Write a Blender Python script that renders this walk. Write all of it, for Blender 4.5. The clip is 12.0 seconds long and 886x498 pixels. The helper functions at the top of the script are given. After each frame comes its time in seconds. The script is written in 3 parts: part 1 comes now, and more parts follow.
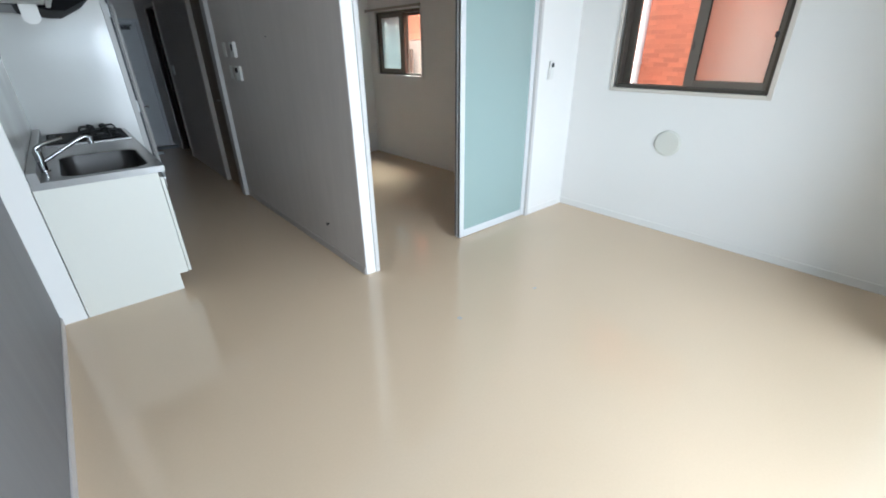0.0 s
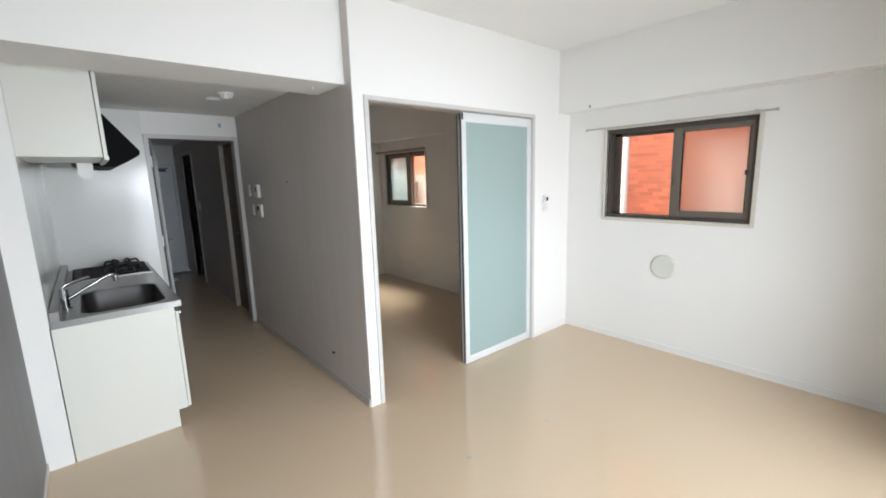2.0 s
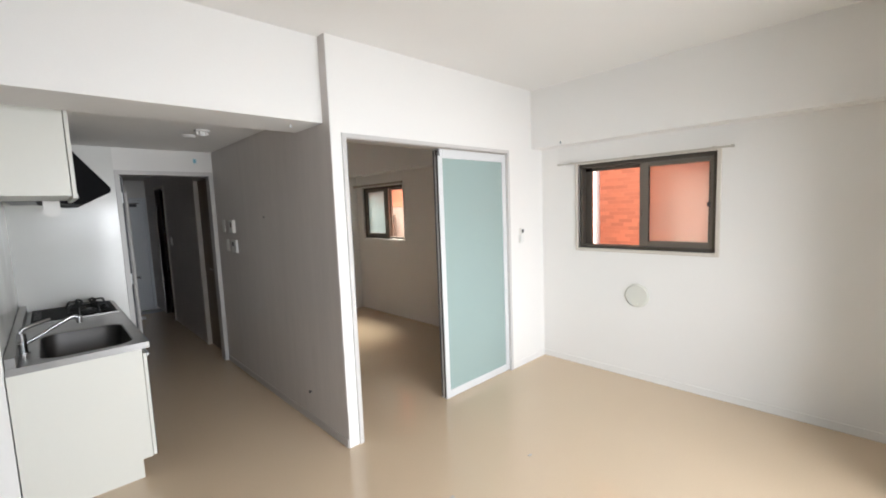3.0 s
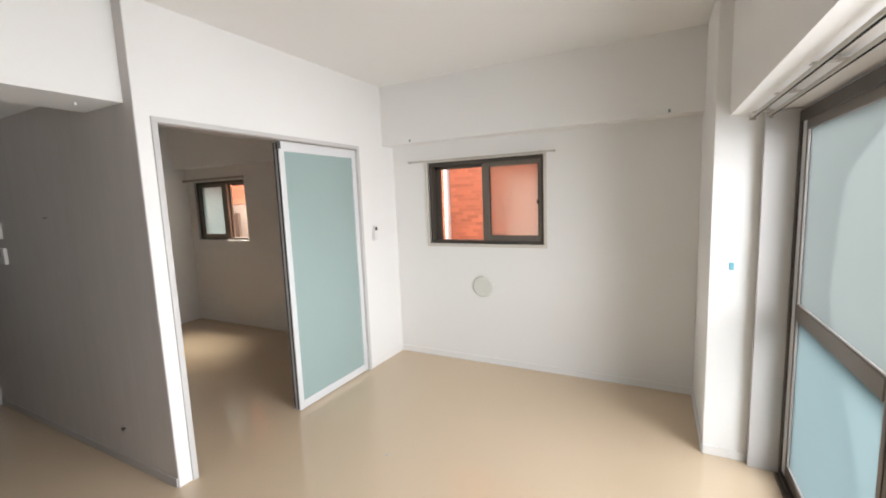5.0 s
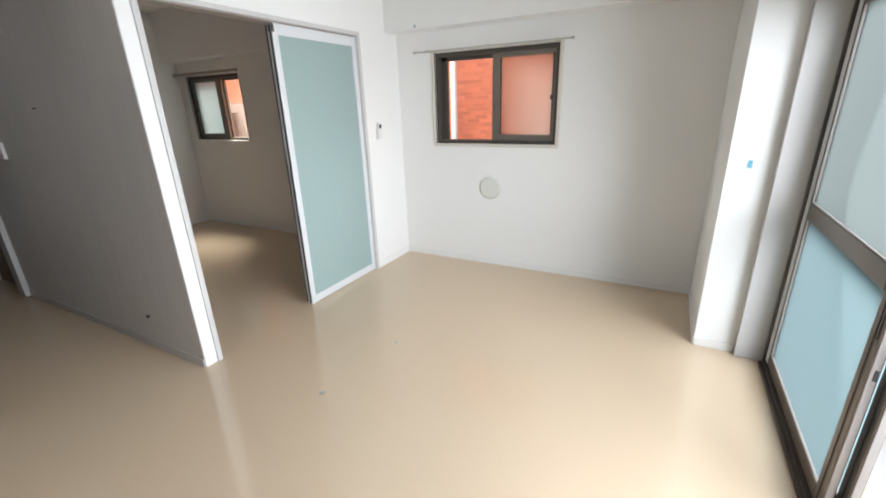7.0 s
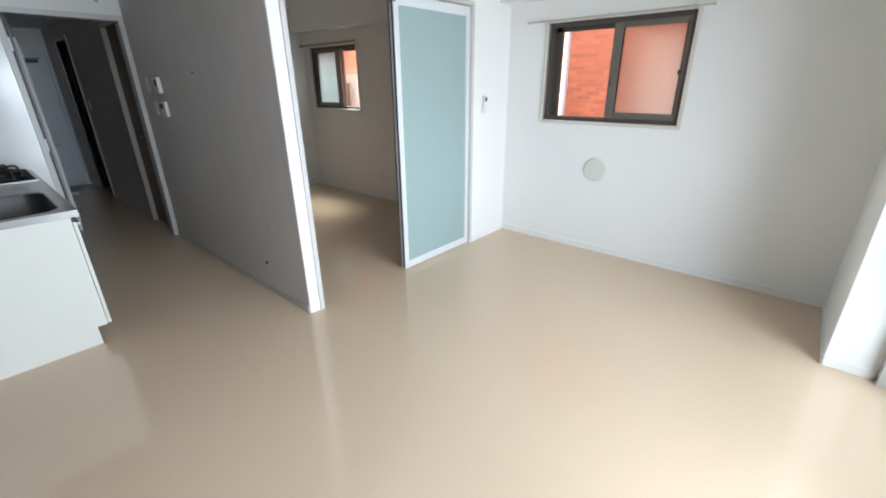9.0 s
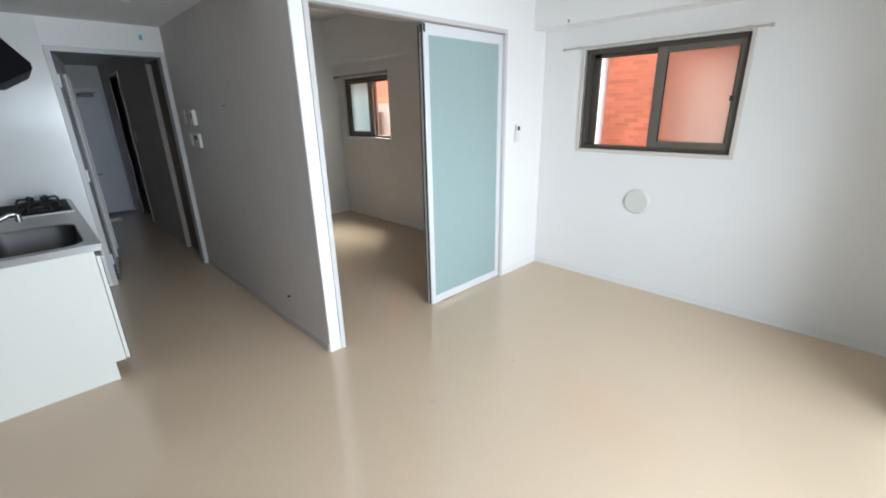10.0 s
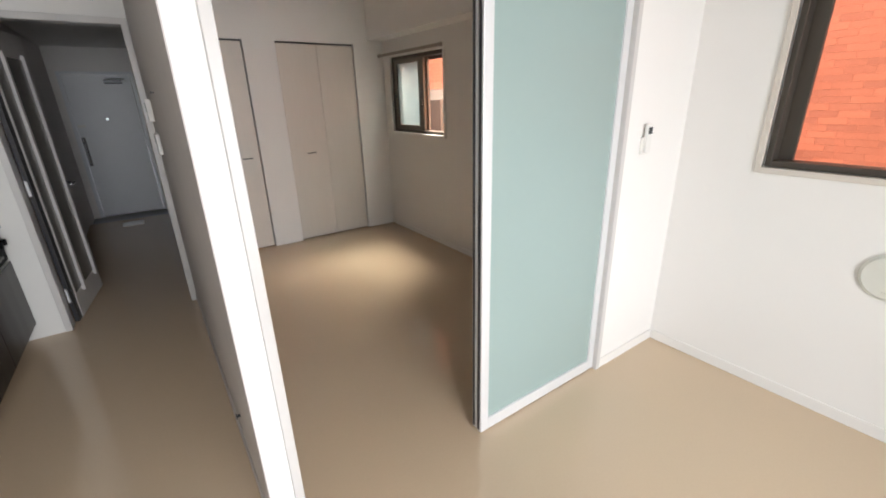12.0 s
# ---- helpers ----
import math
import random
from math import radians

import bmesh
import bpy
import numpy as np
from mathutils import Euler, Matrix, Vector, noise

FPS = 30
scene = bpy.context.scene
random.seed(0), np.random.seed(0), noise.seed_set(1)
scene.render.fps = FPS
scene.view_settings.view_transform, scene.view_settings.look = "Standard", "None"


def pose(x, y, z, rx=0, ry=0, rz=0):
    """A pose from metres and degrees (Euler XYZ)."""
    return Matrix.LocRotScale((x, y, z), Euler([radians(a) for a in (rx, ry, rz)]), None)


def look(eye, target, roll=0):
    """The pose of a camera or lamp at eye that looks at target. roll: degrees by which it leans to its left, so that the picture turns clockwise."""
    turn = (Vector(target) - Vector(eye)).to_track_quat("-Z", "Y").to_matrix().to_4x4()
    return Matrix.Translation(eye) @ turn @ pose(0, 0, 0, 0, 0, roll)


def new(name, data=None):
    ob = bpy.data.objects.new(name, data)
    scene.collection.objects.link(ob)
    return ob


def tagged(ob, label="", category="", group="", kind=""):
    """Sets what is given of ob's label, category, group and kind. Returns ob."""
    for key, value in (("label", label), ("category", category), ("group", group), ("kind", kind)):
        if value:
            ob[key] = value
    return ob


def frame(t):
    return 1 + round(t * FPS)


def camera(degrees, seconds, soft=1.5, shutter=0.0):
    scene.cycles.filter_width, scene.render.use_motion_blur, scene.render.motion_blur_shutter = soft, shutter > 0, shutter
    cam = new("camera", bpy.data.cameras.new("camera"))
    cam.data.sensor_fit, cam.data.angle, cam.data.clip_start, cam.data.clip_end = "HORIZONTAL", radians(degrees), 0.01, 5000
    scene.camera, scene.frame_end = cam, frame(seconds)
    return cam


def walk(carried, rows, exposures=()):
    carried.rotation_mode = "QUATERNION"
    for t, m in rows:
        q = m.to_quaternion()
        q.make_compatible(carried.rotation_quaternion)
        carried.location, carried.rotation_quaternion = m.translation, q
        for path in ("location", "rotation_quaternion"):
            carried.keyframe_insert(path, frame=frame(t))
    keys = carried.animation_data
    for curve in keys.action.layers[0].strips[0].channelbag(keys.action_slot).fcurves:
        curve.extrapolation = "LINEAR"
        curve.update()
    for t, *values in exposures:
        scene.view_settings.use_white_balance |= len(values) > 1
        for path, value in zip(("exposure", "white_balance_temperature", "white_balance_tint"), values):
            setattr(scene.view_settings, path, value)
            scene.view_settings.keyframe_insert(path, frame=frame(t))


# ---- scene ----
cam = camera(93.7, 12.0, soft=1.9)
PATH = [
    (0, (0.025, -0.051, 1.449), (1.201, 1.316, 0.584), -0.6),
    (0.5, (0.027, -0.061, 1.476), (1.222, 1.357, 0.726), -1.0),
    (1, (0.015, -0.069, 1.5), (1.239, 1.389, 0.885), -0.9),
    (1.5, (0.008, -0.068, 1.524), (1.265, 1.416, 1.057), -1.2),
    (2, (-0.001, -0.069, 1.551), (1.276, 1.432, 1.209), -1.7),
    (2.5, (-0.012, -0.078, 1.57), (1.29, 1.42, 1.32), -2.1),
    (2.7, (-0.016, -0.082, 1.572), (1.305, 1.404, 1.351), -2.2),
    (4.3, (0.055, -0.078, 1.576), (1.724, 1.011, 1.388), -2.1),
    (4.5, (0.069, -0.094, 1.574), (1.77, 0.939, 1.377), -2.1),
    (5, (0.084, -0.106, 1.575), (1.845, 0.812, 1.335), -2.2),
    (5.5, (0.083, -0.103, 1.568), (1.861, 0.759, 1.256), -2.3),
    (6, (0.091, -0.091, 1.546), (1.849, 0.768, 1.131), -2.3),
    (6.5, (0.089, -0.083, 1.524), (1.803, 0.795, 0.984), -2.2),
    (7, (0.086, -0.085, 1.5), (1.743, 0.819, 0.838), -1.9),
    (7.2, (0.083, -0.083, 1.497), (1.713, 0.835, 0.792), -1.8),
    (8.8, (0.04, -0.056, 1.473), (1.454, 1.131, 0.705), -0.7),
    (9, (0.046, -0.053, 1.475), (1.437, 1.174, 0.726), -0.6),
    (9.5, (0.086, -0.041, 1.489), (1.433, 1.264, 0.795), -0.9),
    (10, (0.2, 0.064, 1.494), (1.52, 1.424, 0.854), -1.3),
    (10.5, (0.396, 0.273, 1.504), (1.731, 1.627, 0.883), -2.3),
    (11, (0.678, 0.497, 1.488), (1.913, 1.921, 0.819), -2.0),
    (11.5, (0.976, 0.783, 1.487), (2.106, 2.289, 0.812), -0.9),
    (12, (1.224, 1.113, 1.501), (2.292, 2.658, 0.813), -1.5),
]
walk(cam, [(t, look(eye, target, roll)) for t, eye, target, roll in PATH], [
    (0.0, 0.29, 5520, 4), (1.5, 0.33, 5800, 6.2), (2.5, 0.36, 6230, 10), (5.5, 0.14, 6400, 11.5), (7.0, 0.19, 6050, 9), (9.5, 0.29, 5680, 6.2), (11.0, 0.33, 5950, 8.8), (12.0, 0.37, 6450, 12)])

# ---- light ----
world = bpy.data.worlds.new("sky")
scene.world = world
world.use_nodes = True
wn = world.node_tree.nodes
sky = wn.new("ShaderNodeTexSky")
sky.sky_type, sky.sun_disc = "NISHITA", False
sky.sun_elevation, sky.sun_rotation = radians(63), radians(262)
sky.air_density, sky.dust_density, sky.ozone_density = 1.0, 4.0, 1.0
wn["Background"].inputs["Strength"].default_value = 0.15
world.node_tree.links.new(sky.outputs[0], wn["Background"].inputs["Color"])


def lamp(name, kind, place, toward, energy, colour, sx=1.0, sy=1.0):
    data = bpy.data.lights.new(name, kind)
    data.energy, data.color = energy, colour
    if kind == "AREA":
        data.shape, data.size, data.size_y = "RECTANGLE", sx, sy
    ob = new(name, data)
    ob.matrix_world = look(place, toward)
    return ob


sun = lamp("sun", "SUN", (-2, 1, 9), (-2 + 4.5, 1 + 0.63, 0), 0.8, (1.0, 0.96, 0.9))
sun.data.angle = radians(10)
# the strip of open sky between the balcony parapet and the added slab above it
lamp("balcony_sky", "AREA", (1.4, -2.12, 1.92), (1.5, 0.6, 0.35), 125, (0.96, 0.98, 1.0), 2.6, 1.5)
# daylight scattered by the frosted sashes of the balcony window
lamp("balcony_window_daylight", "AREA", (1.55, -1.30, 1.0), (1.55, 1.0, 1.0), 52, (0.96, 0.98, 1.0), 2.2, 1.8).data.spread = radians(135)
# the strip of sky over the gap between the buildings, in front of the bedroom window
lamp("bedroom_window_daylight", "AREA", (4.55, 4.98, 3.2), (3.0, 4.5, 0.0), 540, (1.0, 0.94, 0.80), 1.2, 1.1)


# ---- materials ----
def nodes_of(name):
    m = bpy.data.materials.new(name)
    m.use_nodes = True
    return m, m.node_tree.nodes, m.node_tree.links, m.node_tree.nodes["Principled BSDF"]


def surface(name, colour, rough=0.5, metal=0.0, grain=60.0, amount=0.06, bump=0.1, stain=1.3, stretch=(1, 1, 1),
            spec=0.5, piece=0.0, rough_var=0.08, coat=0.0, bump_distance=0.002):
    """Paint, wallpaper, metal or stone: two scales of colour variation, gloss variation and fine relief."""
    m, n, l, p = nodes_of(name)
    co = n.new("ShaderNodeTexCoord")
    mp = n.new("ShaderNodeMapping")
    mp.inputs["Scale"].default_value = stretch
    l.new(co.outputs["Object"], mp.inputs["Vector"])
    fine, wide = n.new("ShaderNodeTexNoise"), n.new("ShaderNodeTexNoise")
    fine.inputs["Scale"].default_value, fine.inputs["Detail"].default_value = grain, 4
    wide.inputs["Scale"].default_value, wide.inputs["Detail"].default_value = stain, 5
    l.new(mp.outputs[0], fine.inputs["Vector"])
    l.new(mp.outputs[0], wide.inputs["Vector"])
    add = n.new("ShaderNodeMath")
    add.operation = "ADD"
    l.new(fine.outputs["Fac"], add.inputs[0])
    l.new(wide.outputs["Fac"], add.inputs[1])
    ramp = n.new("ShaderNodeMapRange")
    ramp.inputs["From Min"].default_value, ramp.inputs["From Max"].default_value = 0.3, 1.7
    ramp.inputs["To Min"].default_value, ramp.inputs["To Max"].default_value = 1 - amount, 1 + amount
    l.new(add.outputs[0], ramp.inputs["Value"])
    value = ramp.outputs[0]
    if piece:
        info = n.new("ShaderNodeObjectInfo")
        r2 = n.new("ShaderNodeMapRange")
        r2.inputs["To Min"].default_value, r2.inputs["To Max"].default_value = 1 - piece, 1 + piece
        l.new(info.outputs["Random"], r2.inputs["Value"])
        mul = n.new("ShaderNodeMath")
        mul.operation = "MULTIPLY"
        l.new(value, mul.inputs[0])
        l.new(r2.outputs[0], mul.inputs[1])
        value = mul.outputs[0]
    mix = n.new("ShaderNodeVectorMath")
    mix.operation = "SCALE"
    mix.inputs[0].default_value = colour
    l.new(value, mix.inputs["Scale"])
    l.new(mix.outputs[0], p.inputs["Base Color"])
    low, high = max(rough - rough_var, 0.02), min(rough + rough_var, 1)
    low, high = (max(low, 0.27), high) if rough > 0.25 else (low, min(high, 0.23))
    rr = n.new("ShaderNodeMapRange")
    rr.inputs["From Min"].default_value, rr.inputs["From Max"].default_value = 0.15, 0.85
    rr.inputs["To Min"].default_value, rr.inputs["To Max"].default_value = low, high
    l.new(wide.outputs["Fac"], rr.inputs["Value"])
    l.new(rr.outputs[0], p.inputs["Roughness"])
    p.inputs["Metallic"].default_value = metal
    p.inputs["Specular IOR Level"].default_value = spec
    p.inputs["Coat Weight"].default_value = coat
    p.inputs["Coat Roughness"].default_value = 0.09
    if bump:
        b = n.new("ShaderNodeBump")
        b.inputs["Strength"].default_value, b.inputs["Distance"].default_value = bump, bump_distance
        l.new(fine.outputs["Fac"], b.inputs["Height"])
        l.new(b.outputs[0], p.inputs["Normal"])
    return m


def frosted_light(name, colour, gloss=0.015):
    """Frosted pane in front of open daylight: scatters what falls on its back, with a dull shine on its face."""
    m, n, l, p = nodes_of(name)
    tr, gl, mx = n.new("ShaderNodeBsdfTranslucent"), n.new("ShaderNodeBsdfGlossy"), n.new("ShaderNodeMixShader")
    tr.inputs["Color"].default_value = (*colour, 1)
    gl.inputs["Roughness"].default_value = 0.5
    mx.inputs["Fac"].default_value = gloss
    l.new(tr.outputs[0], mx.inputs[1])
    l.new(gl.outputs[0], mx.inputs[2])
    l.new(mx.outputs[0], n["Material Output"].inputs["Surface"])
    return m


def glass(name, rough, colour=(1, 1, 1), ior=1.45):
    m, n, l, p = nodes_of(name)
    p.inputs["Base Color"].default_value = (*colour, 1)
    p.inputs["Transmission Weight"].default_value = 1
    p.inputs["Roughness"].default_value = rough
    p.inputs["IOR"].default_value = ior
    return m


WHITE = surface("white_wallpaper", (0.84, 0.825, 0.80), 0.75, grain=220, amount=0.025, bump=0.35, bump_distance=0.0015)
CEIL = surface("ceiling_paper", (0.84, 0.825, 0.80), 0.8, grain=260, amount=0.02, bump=0.3)
GREY = surface("grey_wallpaper", (0.64, 0.60, 0.575), 0.62, grain=14, amount=0.11, bump=0.3, stretch=(6, 6, 0.35), stain=2.2)
GREYDARK = surface("charcoal_wallpaper", (0.195, 0.19, 0.197), 0.62, grain=14, amount=0.07, bump=0.25, stretch=(6, 6, 0.35), stain=2.2)
FLOOR = surface("beige_vinyl", (0.635, 0.498, 0.352), 0.1, grain=90, amount=0.04, bump=0.02, stain=0.8, rough_var=0.02, spec=0.7)
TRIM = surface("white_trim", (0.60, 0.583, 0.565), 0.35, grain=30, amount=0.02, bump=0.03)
BASE = surface("white_baseboard", (0.83, 0.815, 0.79), 0.4, grain=30, amount=0.03, bump=0.03)
GREYBASE = surface("grey_baseboard", (0.56, 0.525, 0.505), 0.4, grain=30, amount=0.04, bump=0.03)
CREAM = surface("cream_laminate", (0.74, 0.735, 0.675), 0.32, grain=40, amount=0.015, bump=0.02)
PANEL = surface("white_kitchen_panel", (0.79, 0.785, 0.755), 0.14, grain=20, amount=0.02, bump=0.02)
STEEL = surface("stainless_steel", (0.34, 0.335, 0.33), 0.3, 1.0, grain=55, amount=0.08, bump=0.05, stretch=(1, 9, 1))
CHROME = surface("chrome", (0.38, 0.38, 0.39), 0.18, 1.0, grain=30, amount=0.03, bump=0)
ALU = surface("brushed_aluminium", (0.78, 0.79, 0.80), 0.36, 0.25, grain=40, amount=0.03, bump=0.03)
BRONZE_DARK = surface("dark_bronze_anodised", (0.06, 0.046, 0.037), 0.42, 0.3, grain=50, amount=0.08, bump=0.03)
BRONZE = surface("bronze_anodised", (0.19, 0.165, 0.138), 0.42, 0.4, grain=50, amount=0.08, bump=0.03)
BRONZE_LIGHT = surface("bronze_anodised_worn", (0.15, 0.125, 0.105), 0.35, 0.4, grain=50, amount=0.08, bump=0.03)
BRONZE_FRAME = surface("bronze_anodised_frame", (0.10, 0.085, 0.07), 0.42, 0.35, grain=50, amount=0.1, bump=0.03)
# pale bead colour; on the sash edges it paints in doorway light
EDGE = surface("pale_bead_and_lit_edge", (0.42, 0.385, 0.36), 0.4, 0.2, grain=60, amount=0.12, bump=0.03)
CASING = surface("beige_white_casing", (0.66, 0.61, 0.545), 0.4, grain=30, amount=0.03, bump=0.03)
BLACK = surface("black_enamel", (0.006, 0.006, 0.007), 0.62, grain=40, amount=0.2, bump=0.03, spec=0.06)
DARKDOOR = surface("dark_brown_gloss_laminate", (0.014, 0.009, 0.007), 0.3, grain=12, amount=0.15, bump=0.02, stretch=(6, 6, 0.6), spec=0.18)
# sink steel darkened to paint in the dim room it reflects
BOWL = surface("shaded_sink_steel", (0.085, 0.082, 0.08), 0.42, 0.8, grain=55, amount=0.12, bump=0.05)
IRON = surface("cast_iron", (0.012, 0.012, 0.012), 0.55, grain=120, amount=0.3, bump=0.2)
PLASTIC = surface("white_plastic", (0.78, 0.77, 0.74), 0.4, grain=40, amount=0.015, bump=0.02)
RAILM = surface("aged_beige_metal", (0.50, 0.47, 0.42), 0.45, grain=40, amount=0.04, bump=0.02)
RAILB = surface("grey_brown_metal", (0.33, 0.29, 0.25), 0.45, grain=40, amount=0.05, bump=0.02)
VENTP = surface("aged_vent_plastic", (0.69, 0.69, 0.63), 0.5, grain=60, amount=0.03, bump=0.03)
SCREEN = surface("dark_display", (0.05, 0.055, 0.06), 0.2, bump=0)
BLUE = surface("blue_masking_tape", (0.18, 0.48, 0.60), 0.7, grain=60, amount=0.08)
TAPED = surface("faded_blue_tape", (0.20, 0.26, 0.28), 0.7, grain=60, amount=0.08)
PALE = surface("pale_tape", (0.43, 0.42, 0.40), 0.6, grain=60, amount=0.08)
MINT = surface("mint_frosted_glass", (0.315, 0.41, 0.394), 0.33, grain=30, amount=0.015, bump=0.01, stain=0.9)
# dull leaf grey, made darker to paint in the dim hall
LEAFSHADE = surface("shaded_leaf_grey", (0.20, 0.19, 0.18), 0.25, grain=30, amount=0.05, bump=0)
DOORW = surface("pale_wood_laminate", (0.74, 0.69, 0.63), 0.42, grain=16, amount=0.05, bump=0.04, stretch=(9, 9, 0.5))
BROWN = surface("brown_wood_door", (0.17, 0.12, 0.07), 0.4, grain=14, amount=0.16, bump=0.06, stretch=(8, 8, 0.5))
STEELDOOR = surface("painted_steel_door", (0.76, 0.79, 0.82), 0.36, grain=60, amount=0.04, bump=0.05)
DARKSTEEL = surface("dark_hardware", (0.08, 0.08, 0.085), 0.35, 0.7, grain=50, amount=0.1, bump=0.02)
TILE = surface("grey_entry_tile", (0.22, 0.21, 0.20), 0.5, grain=40, amount=0.1, bump=0.1)
# near black: the unlit cupboard inside is put into the colour
UNLIT = surface("cupboard_shade_black", (0.035, 0.032, 0.03), 0.7, grain=20, amount=0.1)
BRICK = surface("orange_brick", (0.45, 0.155, 0.09), 0.7, grain=70, amount=0.12, bump=0.4, piece=0.17)
MORTAR = surface("brick_mortar", (0.50, 0.185, 0.115), 0.85, grain=80, amount=0.08, bump=0.3)
BEIGE = surface("beige_render", (0.36, 0.29, 0.25), 0.8, grain=90, amount=0.06, bump=0.3)
BROWNMETAL = surface("brown_painted_metal", (0.10, 0.065, 0.05), 0.45, grain=50, amount=0.1)
CONC = surface("concrete", (0.42, 0.41, 0.39), 0.85, grain=60, amount=0.12, bump=0.4)
PIPE = surface("white_pipe", (0.80, 0.80, 0.80), 0.35, grain=30, amount=0.02, bump=0)
CLEAR = glass("clear_glass", 0.0, ior=1.02)


def etched(name, tint, share, rough):
    """Frosted pane: rough glass with an etched face that scatters."""
    m = glass(name, rough, tint, 1.3)
    n, l = m.node_tree.nodes, m.node_tree.links
    etch, mix = n.new("ShaderNodeBsdfTranslucent"), n.new("ShaderNodeMixShader")
    etch.inputs["Color"].default_value = (*(0.9 * c for c in tint), 1)
    mix.inputs["Fac"].default_value = share
    l.new(n["Principled BSDF"].outputs[0], mix.inputs[1])
    l.new(etch.outputs[0], mix.inputs[2])
    l.new(mix.outputs[0], n["Material Output"].inputs["Surface"])
    return m


FROST = etched("frosted_glass", (0.90, 0.93, 0.90), 0.2, 0.42)
FROST_BLUE = etched("cool_frosted_glass", (0.34, 0.43, 0.45), 0.05, 0.45)
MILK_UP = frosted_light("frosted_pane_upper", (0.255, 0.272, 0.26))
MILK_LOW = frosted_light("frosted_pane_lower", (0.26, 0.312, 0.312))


# ---- building helpers ----
def box(bm, x0, x1, y0, y1, z0, z1, bevel=0.0, segs=2):
    made = bmesh.ops.create_cube(bm, size=1)["verts"]
    for v in made:
        v.co = Vector((x0 + (v.co.x + 0.5) * (x1 - x0), y0 + (v.co.y + 0.5) * (y1 - y0), z0 + (v.co.z + 0.5) * (z1 - z0)))
    if bevel:
        edges = {e for v in made for e in v.link_edges}
        bmesh.ops.bevel(bm, geom=list(edges), offset=bevel, segments=segs, affect="EDGES", profile=0.5)
    return bm


def boxes(*rows, bevel=0.0):
    bm = bmesh.new()
    for r in rows:
        box(bm, *r, bevel=bevel)
    return bm


def rod(bm, a, b, radius, sides=16, radius2=None):
    a, b = Vector(a), Vector(b)
    d = b - a
    m = Matrix.Translation((a + b) / 2) @ d.to_track_quat("Z", "Y").to_matrix().to_4x4()
    bmesh.ops.create_cone(bm, cap_ends=True, segments=sides, radius1=radius, radius2=radius if radius2 is None else radius2, depth=d.length, matrix=m)
    return bm


def tube(bm, points, radius, sides=12):
    """A bent pipe along points, smoothed with a spline."""
    pts = [Vector(p) for p in points]
    path = []
    for i in range(len(pts) - 1):
        p0, p1, p2, p3 = pts[max(i - 1, 0)], pts[i], pts[i + 1], pts[min(i + 2, len(pts) - 1)]
        for k in range(6):
            u = k / 6
            path.append(0.5 * (2 * p1 + (p2 - p0) * u + (2 * p0 - 5 * p1 + 4 * p2 - p3) * u * u + (3 * p1 - p0 - 3 * p2 + p3) * u ** 3))
    path.append(pts[-1])
    rings, up = [], Vector((0.03, 0.99, 0.05)).normalized()
    for i, p in enumerate(path):
        d = (path[min(i + 1, len(path) - 1)] - path[max(i - 1, 0)]).normalized()
        s = d.cross(up).normalized()
        w = s.cross(d)
        rings.append([bm.verts.new(p + radius * (math.cos(2 * math.pi * k / sides) * s + math.sin(2 * math.pi * k / sides) * w)) for k in range(sides)])
    for r0, r1 in zip(rings, rings[1:]):
        for k in range(sides):
            bm.faces.new((r0[k], r0[(k + 1) % sides], r1[(k + 1) % sides], r1[k]))
    bm.faces.new(rings[0])
    bm.faces.new(rings[-1])
    bmesh.ops.recalc_face_normals(bm, faces=bm.faces)
    return bm


def mesh_of(name, bm, material, smooth=False):
    me = bpy.data.meshes.new(name)
    bmesh.ops.recalc_face_normals(bm, faces=bm.faces)
    bm.to_mesh(me)
    bm.free()
    me.materials.append(material)
    if smooth:
        for p in me.polygons:
            p.use_smooth = True
        me.set_sharp_from_angle(angle=radians(40))
    return me


def part(name, bm, material, parent, label="", smooth=False):
    ob = new(name, mesh_of(name, bm, material, smooth))
    if parent:
        ob.parent = parent
        ob.matrix_parent_inverse = parent.matrix_world.inverted()
    if label:
        ob["label"] = label
    return ob


def thing(name, place, label, category, group="", kind=""):
    ob = new(name)
    ob.empty_display_size = 0.1
    ob.location = place
    ob.matrix_world = Matrix.Translation(place)
    return tagged(ob, label, category, group, kind)


def structure(name, bm, material, label, category, bevel=0.0):
    return tagged(part(name, bm, material, None), label, category, "", "structure")


def wall_x(bm, x0, x1, y0, y1, z0, z1, holes):
    """A wall that runs along y, with holes (y0, y1, z0, z1) through it."""
    at = y0
    for a, b, c, d in sorted(holes):
        box(bm, x0, x1, at, a, z0, z1)
        if c > z0:
            box(bm, x0, x1, a, b, z0, c)
        if d < z1:
            box(bm, x0, x1, a, b, d, z1)
        at = b
    box(bm, x0, x1, at, y1, z0, z1)
    bmesh.ops.remove_doubles(bm, verts=bm.verts, dist=0.0005)
    return bm


def wall_y(bm, y0, y1, x0, x1, z0, z1, holes):
    at = x0
    for a, b, c, d in sorted(holes):
        box(bm, at, a, y0, y1, z0, z1)
        if c > z0:
            box(bm, a, b, y0, y1, z0, c)
        if d < z1:
            box(bm, a, b, y0, y1, d, z1)
        at = b
    box(bm, at, x1, y0, y1, z0, z1)
    bmesh.ops.remove_doubles(bm, verts=bm.verts, dist=0.0005)
    return bm


# ---- plan, in metres ----
XL, XG, XW = -0.355, 1.31, 3.65       # left grey wall, hall-side grey wall, window wall
XK = -0.24                            # kitchen back wall
YB, YP, YH, YC, YF = -0.75, 2.28, 4.78, 5.72, 8.85   # balcony wall, partition, hall door wall, closet wall, front door wall
YK = 2.95                             # near end of the kitchen
